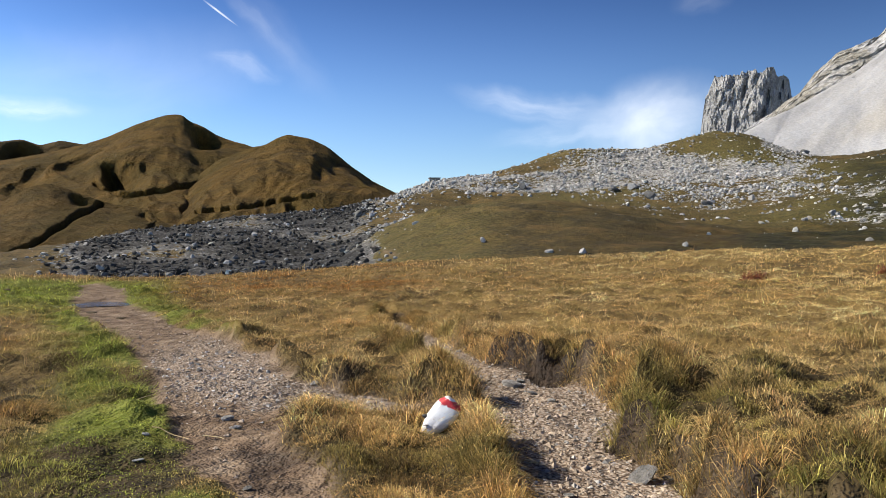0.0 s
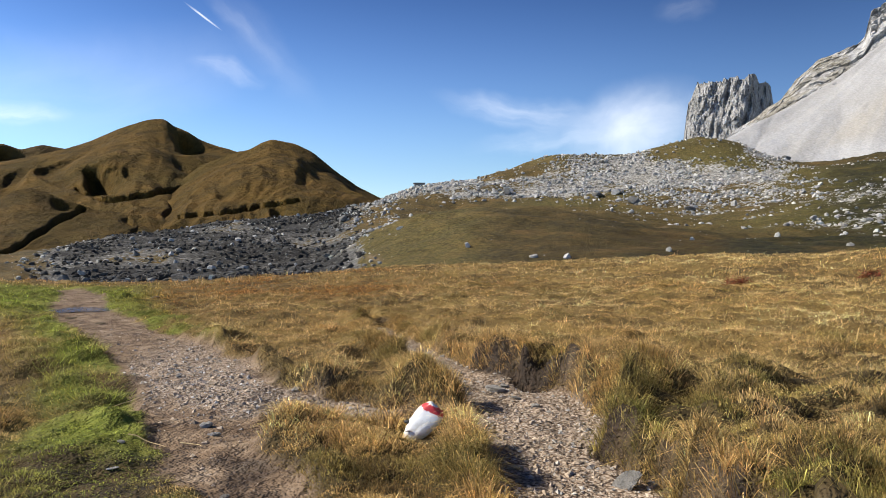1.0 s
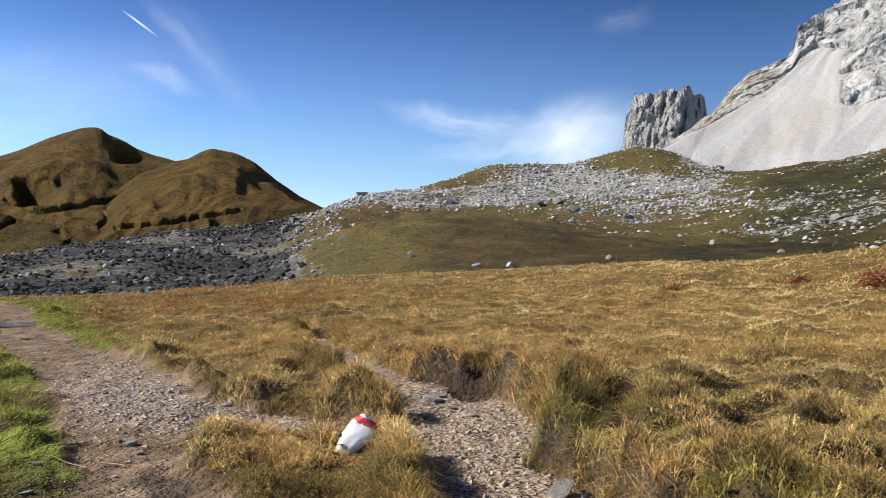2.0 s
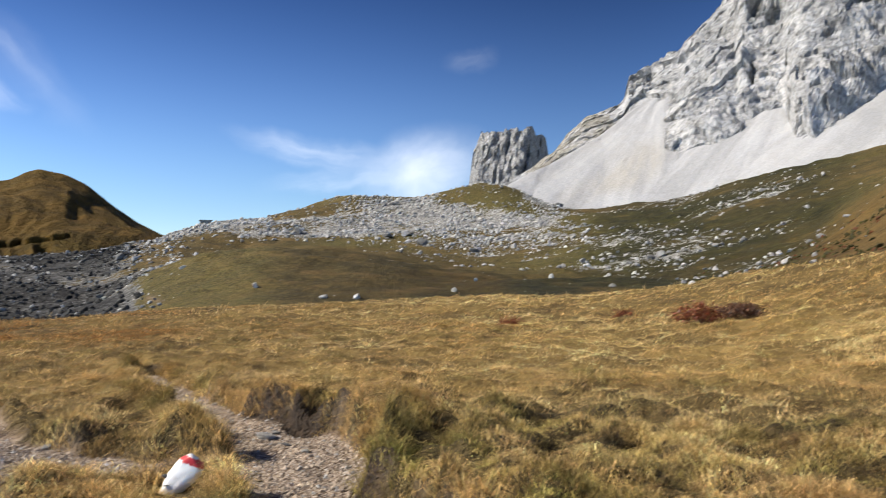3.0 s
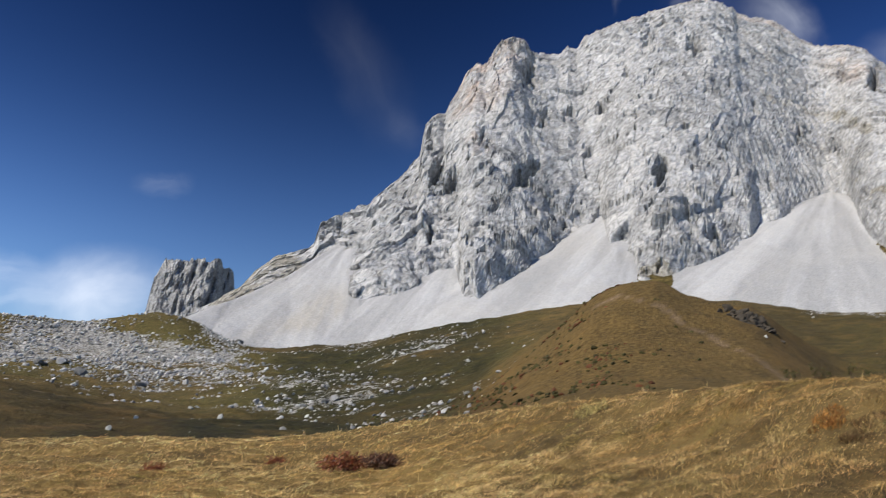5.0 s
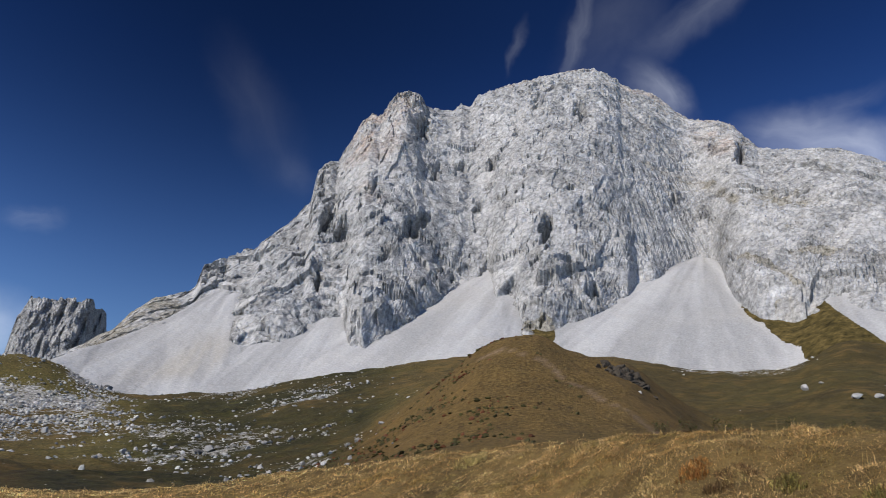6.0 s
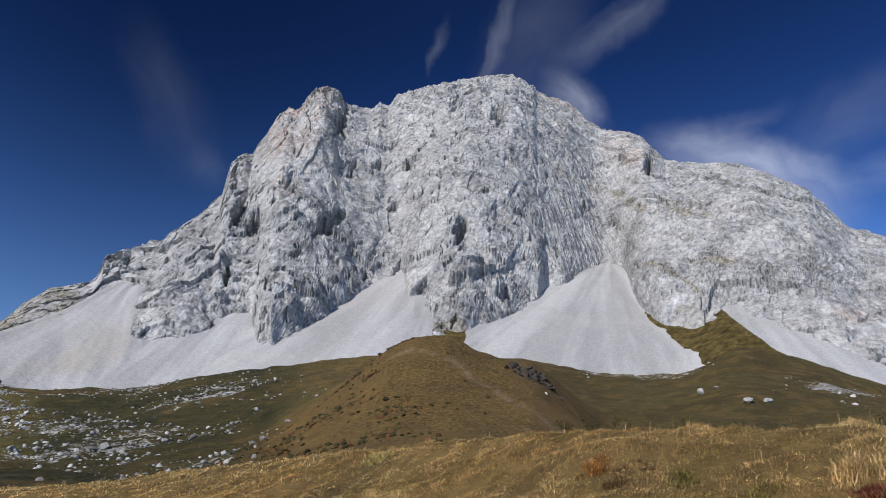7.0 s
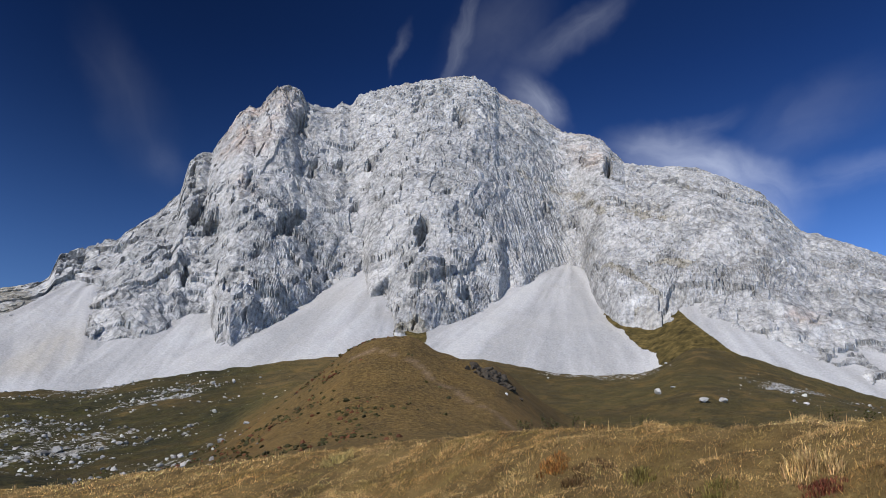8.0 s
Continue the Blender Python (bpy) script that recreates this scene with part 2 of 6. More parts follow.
def cliff_look(n):
    p = n.place()
    torn = n.warped(n.stretch(p, (1, 1, 0.85), (0.3, 0.2, 0)), 0.09, 5.0)
    big, mid, fine = n.noise(p, 0.014, 6, 0.62), n.noise(p, 0.06, 9, 0.7), n.noise(p, 0.33, 6, 0.75)
    layer = n.noise(n.stretch(p, (0.5, 0.5, 2.2), (0.12, 0.2, 0)), 0.05, 7, 0.72, 0.3)
    base = n.ramp(mid, (0.33, (0.07, 0.072, 0.075)), (0.43, (0.18, 0.185, 0.19)), (0.54, (0.30, 0.305, 0.312)), (0.68, (0.44, 0.445, 0.452)))
    base = n.mix(0.55, base, n.ramp(n.cells(torn, 0.075), (0.0, 0.55), (1.0, 1.45)), "MULTIPLY")
    base = n.mix(0.5, base, n.ramp(n.cells(torn, 0.2), (0.0, 0.6), (1.0, 1.4)), "MULTIPLY")
    base = n.mix(n.ramp(layer, (0.52, 0.0), (0.64, 0.5)), base, (0.23, 0.222, 0.2))
    base = n.mix(n.ramp(big, (0.48, 0.0), (0.62, 0.3)), base, n.mix(1.0, base, (0.62, 0.63, 0.64), "MULTIPLY"))
    base = n.mix(n.math("MULTIPLY", n.attribute("grey", "Fac"), n.ramp(n.noise(p, 0.05, 6, 0.7), (0.38, 0.2), (0.58, 0.75))), base, n.mix(1.0, base, (0.58, 0.595, 0.60), "MULTIPLY"))
    warm = n.math("MULTIPLY", n.attribute("warm", "Fac"), n.ramp(n.noise(p, 0.04, 6, 0.68), (0.36, 0.0), (0.56, 0.8)))
    base = n.mix(warm, base, n.mix(1.0, base, (1.2, 0.84, 0.62), "MULTIPLY"))
    turf = n.attribute("turf", "Fac")
    turf = n.math("GREATER_THAN", n.math("ADD", turf, n.math("MULTIPLY", n.math("SUBTRACT", n.noise(p, 0.08, 7, 0.72), 0.5), 1.8)), 0.64)
    base = n.mix(n.math("MULTIPLY", turf, 0.85), base, n.ramp(fine, (0.3, (0.06, 0.05, 0.025)), (0.7, (0.19, 0.155, 0.075))))
    base = n.mix(n.attribute("dust", "Fac"), base, n.ramp(mid, (0.3, (0.30, 0.30, 0.30)), (0.7, (0.44, 0.44, 0.44))))
    base = n.mix(0.42, base, n.ramp(fine, (0.39, (0.03, 0.031, 0.032)), (0.48, (0.25, 0.254, 0.26)), (0.64, (0.55, 0.55, 0.545))))
    crack = n.voronoi(torn, 0.075, "DISTANCE_TO_EDGE")
    base = n.mix(n.math("MULTIPLY", n.ramp(crack, (0.0, 0.8), (0.06, 0.0)), n.ramp(big, (0.42, 0.1), (0.6, 0.8))), base, (0.10, 0.10, 0.10))
    lift = n.math("ADD", mid, n.math("MULTIPLY", n.cells(torn, 0.2), 0.25))
    bump = n.bump(fine, 0.6, 1.5, n.bump(lift, 0.6, 3.0))
    return base, 0.9, bump, {"Specular IOR Level": 0.2}


def scree_look(n):
    p = n.place()
    zone = n.attribute("streak", "Fac")
    mid, fine = n.noise(p, 0.04, 6, 0.65), n.noise(p, 0.9, 5, 0.75)
    base = n.ramp(n.math("ADD", n.math("MULTIPLY", mid, 0.35), n.math("MULTIPLY", zone, 0.65)), (0.3, (0.20, 0.205, 0.212)), (0.5, (0.268, 0.273, 0.282)), (0.7, (0.325, 0.331, 0.34)))
    base = n.mix(n.ramp(n.noise(p, 0.012, 4), (0.5, 0.0), (0.66, 0.4)), base, (0.31, 0.302, 0.285))
    base = n.mix(n.math("MULTIPLY", n.attribute("earth", "Fac"), n.ramp(zone, (0.3, 0.3), (0.6, 0.8))), base, (0.27, 0.25, 0.21))
    base = n.mix(0.3, base, n.ramp(fine, (0.3, (0.16, 0.16, 0.165)), (0.7, (0.54, 0.54, 0.545))))
    turf = n.math("GREATER_THAN", n.math("ADD", n.attribute("turf", "Fac"), n.math("MULTIPLY", n.math("SUBTRACT", n.noise(p, 0.07, 7, 0.7), 0.5), 1.3)), 0.6)
    base = n.mix(turf, base, n.ramp(n.noise(p, 0.2, 7, 0.72), (0.36, (0.02, 0.016, 0.006)), (0.5, (0.058, 0.045, 0.015)), (0.64, (0.11, 0.08, 0.03))))
    return base, 0.95, n.bump(fine, 0.2, 0.6, n.bump(mid, 0.4, 5.0)), {"Specular IOR Level": 0.1}


def stone_look(light, dark):
    def build(n):
        p = n.place()
        dice = n.put("ShaderNodeObjectInfo").outputs["Random"]
        isle = n.attribute("tint")
        mid, fine = n.noise(p, 1.6, 6, 0.7), n.noise(p, 9.0, 5, 0.7)
        base = n.ramp(mid, (0.32, dark), (0.62, light))
        base = n.mix(0.3, base, n.ramp(fine, (0.3, dark), (0.7, tuple(min(c * 1.25, 0.6) for c in light))))
        base = n.mix(n.ramp(n.noise(p, 0.7, 4), (0.55, 0.0), (0.7, 0.6)), base, tuple(c * 0.3 for c in light))
        base = n.mix(n.math("MULTIPLY", dice, 0.4), base, tuple(0.5 * c for c in light))
        return base, 0.92, n.bump(fine, 0.5, 0.05, n.bump(mid, 0.6, 0.25)), {"Specular IOR Level": 0.2}
    return build


def debris_look(n):
    p = n.place()
    fine = n.noise(p, 4.0, 5, 0.7)
    base = n.mix(0.6, n.attribute("tint"), n.ramp(fine, (0.3, 0.45), (0.7, 1.35)), "MULTIPLY")
    return base, 0.92, n.bump(fine, 0.6, 0.1), {"Specular IOR Level": 0.2}


def blade_look(n):
    p = n.place()
    base = n.mix(0.5, n.attribute("tint"), n.ramp(n.noise(p, 14.0, 3), (0.3, 0.6), (0.7, 1.3)), "MULTIPLY")
    return base, 0.65, None, {"Specular IOR Level": 0.2, "Thin": 0.3}


GROUND = material("meadow_ground", ground_look)
HILL = material("autumn_hillside", hill_look)
CLIFF = material("limestone_cliff", cliff_look)
SCREE = material("pale_scree", scree_look)
PALE = material("pale_limestone", stone_look((0.36, 0.355, 0.345), (0.15, 0.15, 0.145)))
DARK = material("dark_grey_rock", stone_look((0.15, 0.15, 0.145), (0.05, 0.05, 0.05)))
DEBRIS = material("broken_rock", debris_look)
BLADE = material("grass_blades", blade_look)
WATER = material("puddle_water", lambda n: ((0.02, 0.017, 0.012), 0.03, n.bump(n.noise(n.place(), 14.0, 3), 1.0, 0.03), {"IOR": 1.33}))
WHITE_PAINT = material("weathered_white_paint", lambda n: (n.ramp(n.noise(n.place(), 22.0, 6, 0.7), (0.3, (0.55, 0.54, 0.50)), (0.45, (0.78, 0.78, 0.76))), 0.6, n.bump(n.noise(n.place(), 30.0, 5), 0.3, 0.01), {}))
RED_PAINT = material("weathered_red_paint", lambda n: (n.ramp(n.noise(n.place(), 30.0, 6, 0.7), (0.3, (0.30, 0.02, 0.02)), (0.55, (0.55, 0.018, 0.025))), 0.55, n.bump(n.noise(n.place(), 30.0, 5), 0.3, 0.01), {}))
BLACK_PAINT = material("black_mark", lambda n: (n.ramp(n.noise(n.place(), 40.0, 4), (0.3, (0.015, 0.015, 0.015)), (0.7, (0.05, 0.05, 0.05))), 0.7, None, {}))
LEAF = material("red_shrub_leaves", lambda n: (n.mix(0.6, n.attribute("tint"), n.ramp(n.noise(n.place(), 9.0, 3), (0.3, 0.5), (0.7, 1.4)), "MULTIPLY"), 0.6, None, {"Thin": 0.3}))
TWIG = material("shrub_twigs", lambda n: (n.ramp(n.noise(n.place(), 20.0, 4), (0.3, (0.05, 0.03, 0.02)), (0.7, (0.13, 0.08, 0.05))), 0.85, None, {}))
MASONRY = material("grey_masonry", stone_look((0.24, 0.235, 0.225), (0.09, 0.09, 0.085)))
SLATE = material("hut_roofing", lambda n: (n.ramp(n.noise(n.place(), 3.0, 5), (0.3, (0.06, 0.06, 0.06)), (0.7, (0.15, 0.145, 0.14))), 0.8, None, {}))


# ---- noise and terrain ----
PERM = np.random.RandomState(7).permutation(4096)
GRAD = np.random.RandomState(8).normal(size=(4096, 3))
GRAD /= np.linalg.norm(GRAD, axis=1)[:, None]


def perlin(p):
    i = np.floor(p).astype(int)
    f = p - i
    u = f * f * f * (f * (f * 6 - 15) + 10)
    total = 0
    for dx in (0, 1):
        for dy in (0, 1):
            for dz in (0, 1):
                h = PERM[(PERM[(PERM[(i[:, 0] + dx) & 4095] + i[:, 1] + dy) & 4095] + i[:, 2] + dz) & 4095]
                g = GRAD[h]
                dot = g[:, 0] * (f[:, 0] - dx) + g[:, 1] * (f[:, 1] - dy) + g[:, 2] * (f[:, 2] - dz)
                w = (u[:, 0] if dx else 1 - u[:, 0]) * (u[:, 1] if dy else 1 - u[:, 1]) * (u[:, 2] if dz else 1 - u[:, 2])
                total = total + dot * w
    return total * 1.5


def fbm(p, octaves=4, gain=0.5):
    total, a = 0, 1.0
    for k in range(octaves):
        total = total + a * perlin(p * 2.03 ** k + 17.3 * k)
        a *= gain
    return total


def ridged(p, octaves=4, gain=0.5):
    total, a = 0, 1.0
    for k in range(octaves):
        total = total + a * (1 - 2 * np.abs(perlin(p * 2.07 ** k + 11.9 * k)))
        a *= gain
    return total


def crags(p, seed):
    """Blocky facets: each cell of a Voronoi pattern is a tilted face. Also gives the nearness of a crack."""
    i = np.floor(p).astype(int)
    best, second, value = np.full(len(p), 9e9), np.full(len(p), 9e9), np.zeros(len(p))
    for dx in (-1, 0, 1):
        for dy in (-1, 0, 1):
            for dz in (-1, 0, 1):
                c = i + (dx, dy, dz)
                h = PERM[(PERM[(PERM[(c[:, 0] + seed) & 4095] + c[:, 1]) & 4095] + c[:, 2]) & 4095]
                d = p - (c + 0.5 + 0.42 * GRAD[h])
                q = (d * d).sum(1)
                closer = q < best
                second = np.where(closer, best, np.minimum(second, q))
                face = GRAD[(h + 1000) & 4095][:, 0] * 0.9 + (d * GRAD[(h + 2000) & 4095]).sum(1) * 0.9
                value = np.where(closer, face, value)
                best = np.where(closer, q, best)
    return value, np.exp(-((np.sqrt(second) - np.sqrt(best)) / 0.075) ** 2)


def xyz(x, y, z=0.0):
    return np.stack([x, y, np.zeros_like(x) + z], 1)


def step(a, b, x):
    t = np.clip((x - a) / (b - a), 0, 1)
    return t * t * (3 - 2 * t)


def curve(points, soft=0.0):
    """Interpolates pairs of azimuth and value."""
    a, v = np.array(points, float).T
    return lambda x: (np.interp(x - soft, a, v) + 2 * np.interp(x, a, v) + np.interp(x + soft, a, v)) / 4


def tan(el):
    return np.tan(np.radians(el))


# the meadow's brow, and the elevations at which the land behind it is seen from the first eye point
BROW_R = curve([(-180, 30), (-60, 38), (-30, 40), (0, 45), (20, 48), (35, 44), (50, 32), (70, 20), (95, 18), (130, 24), (180, 30)], 4)
BROW_EL = curve([(-180, -2), (-60, -2), (-29.5, -1.7), (-22, -2.0), (-15.5, -1.9), (-7.6, -1.4), (-2.6, -1.0), (4.8, -0.75), (12.9, -0.45), (20, -0.1), (25, -0.2), (32, 0.3),
                 (40, 1.7), (48, 2.8), (56, 3.9), (64, 4.7), (70, 5.15), (78, 5.1), (86, 5.2), (110, 5), (140, 2), (180, -2)], 2)
STATIONS = [
    (90, curve([(-180, -3), (-32, -2.6), (-14, -2.4), (-4, -1.8), (4, -1.2), (12, -1.0), (20, -0.8), (28, -0.6), (34, -0.3), (40, 1.0), (46, 3.0), (52, 4.5), (58, 4.5), (64, 3.5), (70, 3.5), (96, 4.0), (130, 3), (180, -3)], 0.9)),
    (150, curve([(-180, -3), (-32, -1.8), (-20, -1.5), (-10, -1.4), (-7.6, -1.2), (-4.3, 0.9), (-1, 2.5), (2.7, 3.3), (5.6, 3.5), (9, 3.4), (13, 2.8), (17, 1.7), (22, 1.3), (28, 1.2), (33, 1.3), (37, 1.9), (41, 2.8),
                 (43, 4.0), (45.3, 6.0), (48.3, 8.6), (50.7, 10.6), (52.8, 11.2), (55, 11.2), (57.4, 10.0), (59, 9.7), (61.5, 9.3), (63, 8.1), (65, 6.1), (67, 4.8), (72, 4.8), (80, 5.0), (96, 5.0), (130, 4), (180, -3)], 0.9)),
    (240, curve([(-180, -3), (-32, -0.5), (-26, 0.0), (-21, 0.8), (-15, 1.2), (-8, 1.5), (-3, 2.4), (2, 2.6), (8, 2.9), (14, 2.8), (20, 2.8), (28, 3.5), (33, 4.2), (38, 5.5), (45, 7.0), (52, 8.5), (60, 7.5), (66, 6.3), (71, 6.5), (75, 7.6), (80, 6.8), (96, 4.5), (130, 4), (180, -3)], 0.9)),
    (330, curve([(-180, -3), (-32, -0.8), (-26, 0.1), (-21, 1.2), (-15.5, 1.8), (-11.6, 2.5), (-7, 2.9), (-3, 4.0), (-0.7, 4.7), (0.7, 4.9), (3.4, 5.0), (8, 5.2), (14, 5.2), (20, 5.2), (26, 5.2), (33, 5.7), (39, 7.2), (45, 8.4), (52, 9.4),
                 (60, 8.8), (66, 8.0), (71.5, 8.0), (74, 8.9), (76, 9.0), (80, 8.0), (86, 6.0), (96, 4.0), (130, 4), (180, -3)], 0.9)),
    (400, curve([(-180, -3), (-32, -2.0), (-26, -1.2), (-15, 0.6), (-7, 2.2), (-3, 3.7), (-0.7, 4.6), (1.9, 5.2), (3.4, 5.1), (5.6, 6.1), (7.7, 6.6), (9, 7.1), (11.3, 7.1), (14, 6.9), (15.2, 7.1), (18, 7.7), (20, 7.9), (21.5, 7.6), (23, 6.6),
                 (25, 6.0), (28, 5.9), (33, 6.5), (39, 7.9), (45, 9.0), (52, 10.0), (58, 9.8), (61, 9.6), (65, 8.7), (69, 8.5), (72.0, 8.6), (73, 9.2), (74, 9.9), (75, 10.3), (76, 10.2), (77.7, 9.7), (80, 8.9), (86, 6.4), (96, 4.5), (130, 4), (180, -3)], 0.9)),
]

MAIN_TRAIL = [(-14.0, 31.5, 0.55), (-12.4, 28.6, 0.7), (-9.9, 22.5, 0.8), (-6.2, 16.2, 0.72), (-4.4, 13.2, 0.85), (-3.05, 10.8, 0.88), (-2.1, 7.7, 0.55), (-1.45, 6.0, 0.36), (-1.0, 5.0, 0.40), (0.2, 2.0, 0.5)]
CROSS_TRAIL = [(-2.7, 9.9, 0.7), (-1.35, 8.7, 0.9), (-0.45, 8.2, 0.85), (0.4, 7.9, 0.55), (1.0, 7.8, 0.5)]
BRANCH_TRAIL = [(-1.1, 17.5, 0.14), (-0.85, 15.5, 0.34), (-0.3, 13.0, 0.40), (0.3, 10.9, 0.42), (1.12, 9.4, 0.72), (1.15, 8.0, 0.85), (1.0, 6.9, 0.55), (1.15, 5.4, 0.6), (1.3, 3.0, 0.6)]


# thin paths on the knoll and on the green mound: bearing, distance, half width
FAR_TRAILS = [[(50, 132, 0.1), (52.5, 131, 0.2), (54.4, 127, 0.25), (55.6, 126, 0.25), (56.9, 121, 0.3), (58.6, 119, 0.3), (59.5, 114, 0.35), (61.8, 110, 0.3), (64, 100, 0.2)], [(11.5, 141, 0.3), (13.3, 142, 0.4), (15, 143, 0.4), (17, 150, 0.3)], [(-4.3, 124, 0.3), (-3.9, 120, 0.4), (-3.5, 117, 0.3)]]


def beside(x, y, line):
    """How far a place lies outside a trail's edge: negative on the trail."""
    best = np.full(x.shape, 1e9)
    for (ax, ay, aw), (bx, by, bw) in zip(line, line[1:]):
        dx, dy = bx - ax, by - ay
        t = np.clip(((x - ax) * dx + (y - ay) * dy) / (dx * dx + dy * dy), 0, 1)
        best = np.minimum(best, np.hypot(x - ax - t * dx, y - ay - t * dy) - (aw + t * (bw - aw)))
    return best


def right_bank(x, y):
    """How far a place lies to the far side of the branch trail's middle."""
    return x - np.interp(-y, [-17.5, -13.0, -10.7, -9.4, -8.0, -6.9, -5.4, -3.0], [-0.85, -0.05, 0.45, 1.12, 1.15, 1.0, 1.15, 1.3])


def trails(x, y):
    """Distances outside the main trail and outside the gravelly ones, with ragged edges."""
    ragged = 0.16 * fbm(xyz(x, y) * 1.1, 4, 0.6)
    return beside(x, y, MAIN_TRAIL) + ragged, np.minimum(beside(x, y, CROSS_TRAIL), beside(x, y, BRANCH_TRAIL)) + ragged


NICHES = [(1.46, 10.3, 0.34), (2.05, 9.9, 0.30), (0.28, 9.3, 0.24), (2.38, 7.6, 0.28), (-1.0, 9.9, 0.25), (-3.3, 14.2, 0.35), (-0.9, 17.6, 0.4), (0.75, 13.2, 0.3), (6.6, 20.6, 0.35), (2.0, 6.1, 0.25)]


POOL_Z = -0.02


def land(x, y):
    """The height of the ground."""
    x, y = np.asarray(x, float), np.asarray(y, float)
    az, r = np.degrees(np.arctan2(x, y)), np.hypot(x, y)
    rc = BROW_R(az)
    zc = EYE + rc * tan(BROW_EL(az))
    zero = np.zeros_like(r)
    rs = [zero, 0.2 * rc, 0.45 * rc, 0.7 * rc, rc, 1.22 * rc]
    zs = [zero, zc * 0.01, zc * 0.12, zc * 0.40, zc, zc - 0.045 * rc]
    for dist, el in STATIONS:
        rs.append(zero + dist)
        zs.append(EYE + dist * tan(el(az)))
    right = step(10, 40, az) * step(140, 110, az)
    rs += [zero + 520, zero + 900, zero + 1700, zero + 4700]
    zs += [zs[-1] * 0.85 - 12 * (1 - right), -25 + 60 * right, -45 + zero, -60 + zero]
    R, Z = np.array(rs), np.array(zs)
    d = np.diff(Z, axis=0) / np.maximum(np.diff(R, axis=0), 1e-6)
    slope = np.zeros_like(Z)
    slope[1:-1] = np.where(d[:-1] * d[1:] > 0, 2 * d[:-1] * d[1:] / (d[:-1] + d[1:] + 1e-12 * np.sign(d[:-1] + d[1:] + 1e-20)), 0)
    z = zero.copy()
    for k in range(len(R) - 1):
        h = np.maximum(R[k + 1] - R[k], 1e-6)
        t = np.clip((r - R[k]) / h, 0, 1)
        val = Z[k] * (2 * t ** 3 - 3 * t ** 2 + 1) + h * slope[k] * (t ** 3 - 2 * t ** 2 + t) + Z[k + 1] * (3 * t ** 2 - 2 * t ** 3) + h * slope[k + 1] * (t ** 3 - t ** 2)
        z = np.where((r >= R[k]) & (r <= R[k + 1]), val, z)
    p = xyz(x, y)
    still = 1 - step(1.6, 1.0, np.hypot((x + 10.1) / 0.8, (y - 23.0) / 1.0)) - step(1.6, 1.0, np.hypot((x + 1.6) / 0.16, (y - 5.3) / 0.3))
    hum = still * step(3, 9, r) * step(80, 40, r) * (0.09 * fbm(p / 2.6, 3) + (0.16 + 0.09 * step(16, 9, r) * step(-2.5, -1.0, x + 0.15 * y)) * np.maximum(fbm(p / 0.8 + 40, 3), -0.25))
    z += hum
    away = step(70, 160, r)
    z += away * (1.4 * fbm(p / 32 + 5, 3) + 0.7 * fbm(p / 8 + 9, 3, 0.6))
    near = r < 48
    if near.any():
        a, b = trails(x[near], y[near])
        both = np.minimum(a, b)
        depth = np.maximum(0.06 * step(0.25, -0.25, a), 0.17 * step(0.10, -0.06, b) * (0.35 + 0.65 * step(-0.3, 0.5, a)) * (0.25 + 0.75 * step(11.5, 9.5, r[near]))) * step(40, 20, r[near])
        bank = 0.10 * step(-0.5, 0.8, x[near] + 0.31 * y[near]) * step(0.5, 0.12, both) * step(-0.02, 0.12, both) * step(32, 16, r[near])
        rim = right_bank(x[near], y[near])
        bank += 0.22 * (1 + 0.9 * fbm(xyz(x[near], y[near]) / 0.45, 2)) * step(0.02, 0.14, b) * step(0.1, 0.5, rim) * step(4.5, 0.6, b) * step(13, 10, r[near])
        hole = zero[near].copy()
        for hx, hy, hr in NICHES:
            hole -= 0.22 * np.exp(-((((x[near] - hx + 1.5 * hr) / 1.1) ** 2 + (y[near] - hy + 0.1) ** 2) / (0.8 * hr * hr))) * step(-0.05, 0.12, both)
            hole += 0.26 * np.exp(-(((x[near] - hx) ** 2 + (y[near] - hy) ** 2) / (0.5 * hr * hr)))
        z[near] += bank - depth - hole - 0.8 * hum[near] * step(0.1, -0.15, both)
    pool = step(1.9, 1.15, np.hypot((x + 10.1) / 0.75, (y - 23.0) / 0.9))
    return z + (POOL_Z - 0.03 - z) * pool


def mesh_of(name, verts, faces, mat, smooth=True, colors=None, values=None):
    """A mesh from arrays, with colour and value attributes on its points."""
    me = bpy.data.meshes.new(name)
    verts, faces = np.asarray(verts, np.float32), np.asarray(faces, np.int32)
    size = faces.shape[1]
    me.vertices.add(len(verts))
    me.vertices.foreach_set("co", verts.ravel())
    me.loops.add(faces.size)
    me.loops.foreach_set("vertex_index", faces.ravel())
    me.polygons.add(len(faces))
    me.polygons.foreach_set("loop_start", np.arange(0, faces.size, size, dtype=np.int32))
    me.polygons.foreach_set("use_smooth", np.full(len(faces), smooth))
    me.update(calc_edges=True)
    for key, value in (colors or {}).items():
        layer = me.attributes.new(key, "FLOAT_COLOR", "POINT")
        layer.data.foreach_set("color", np.concatenate([value, np.ones((len(value), 1))], 1).astype(np.float32).ravel())
    for key, value in (values or {}).items():
        layer = me.attributes.new(key, "FLOAT", "POINT")
        layer.data.foreach_set("value", np.asarray(value, np.float32))
    me.materials.append(mat)
    return me


def sheet(rows, cols, closed=False):
    """Quads of a grid of points, row by row."""
    i, j = np.meshgrid(np.arange(rows - 1), np.arange(cols if closed else cols - 1), indexing="ij")
    a, b = (i * cols + j).ravel(), (i * cols + (j + 1) % cols).ravel()
    return np.stack([a, b, b + cols, a + cols], 1)


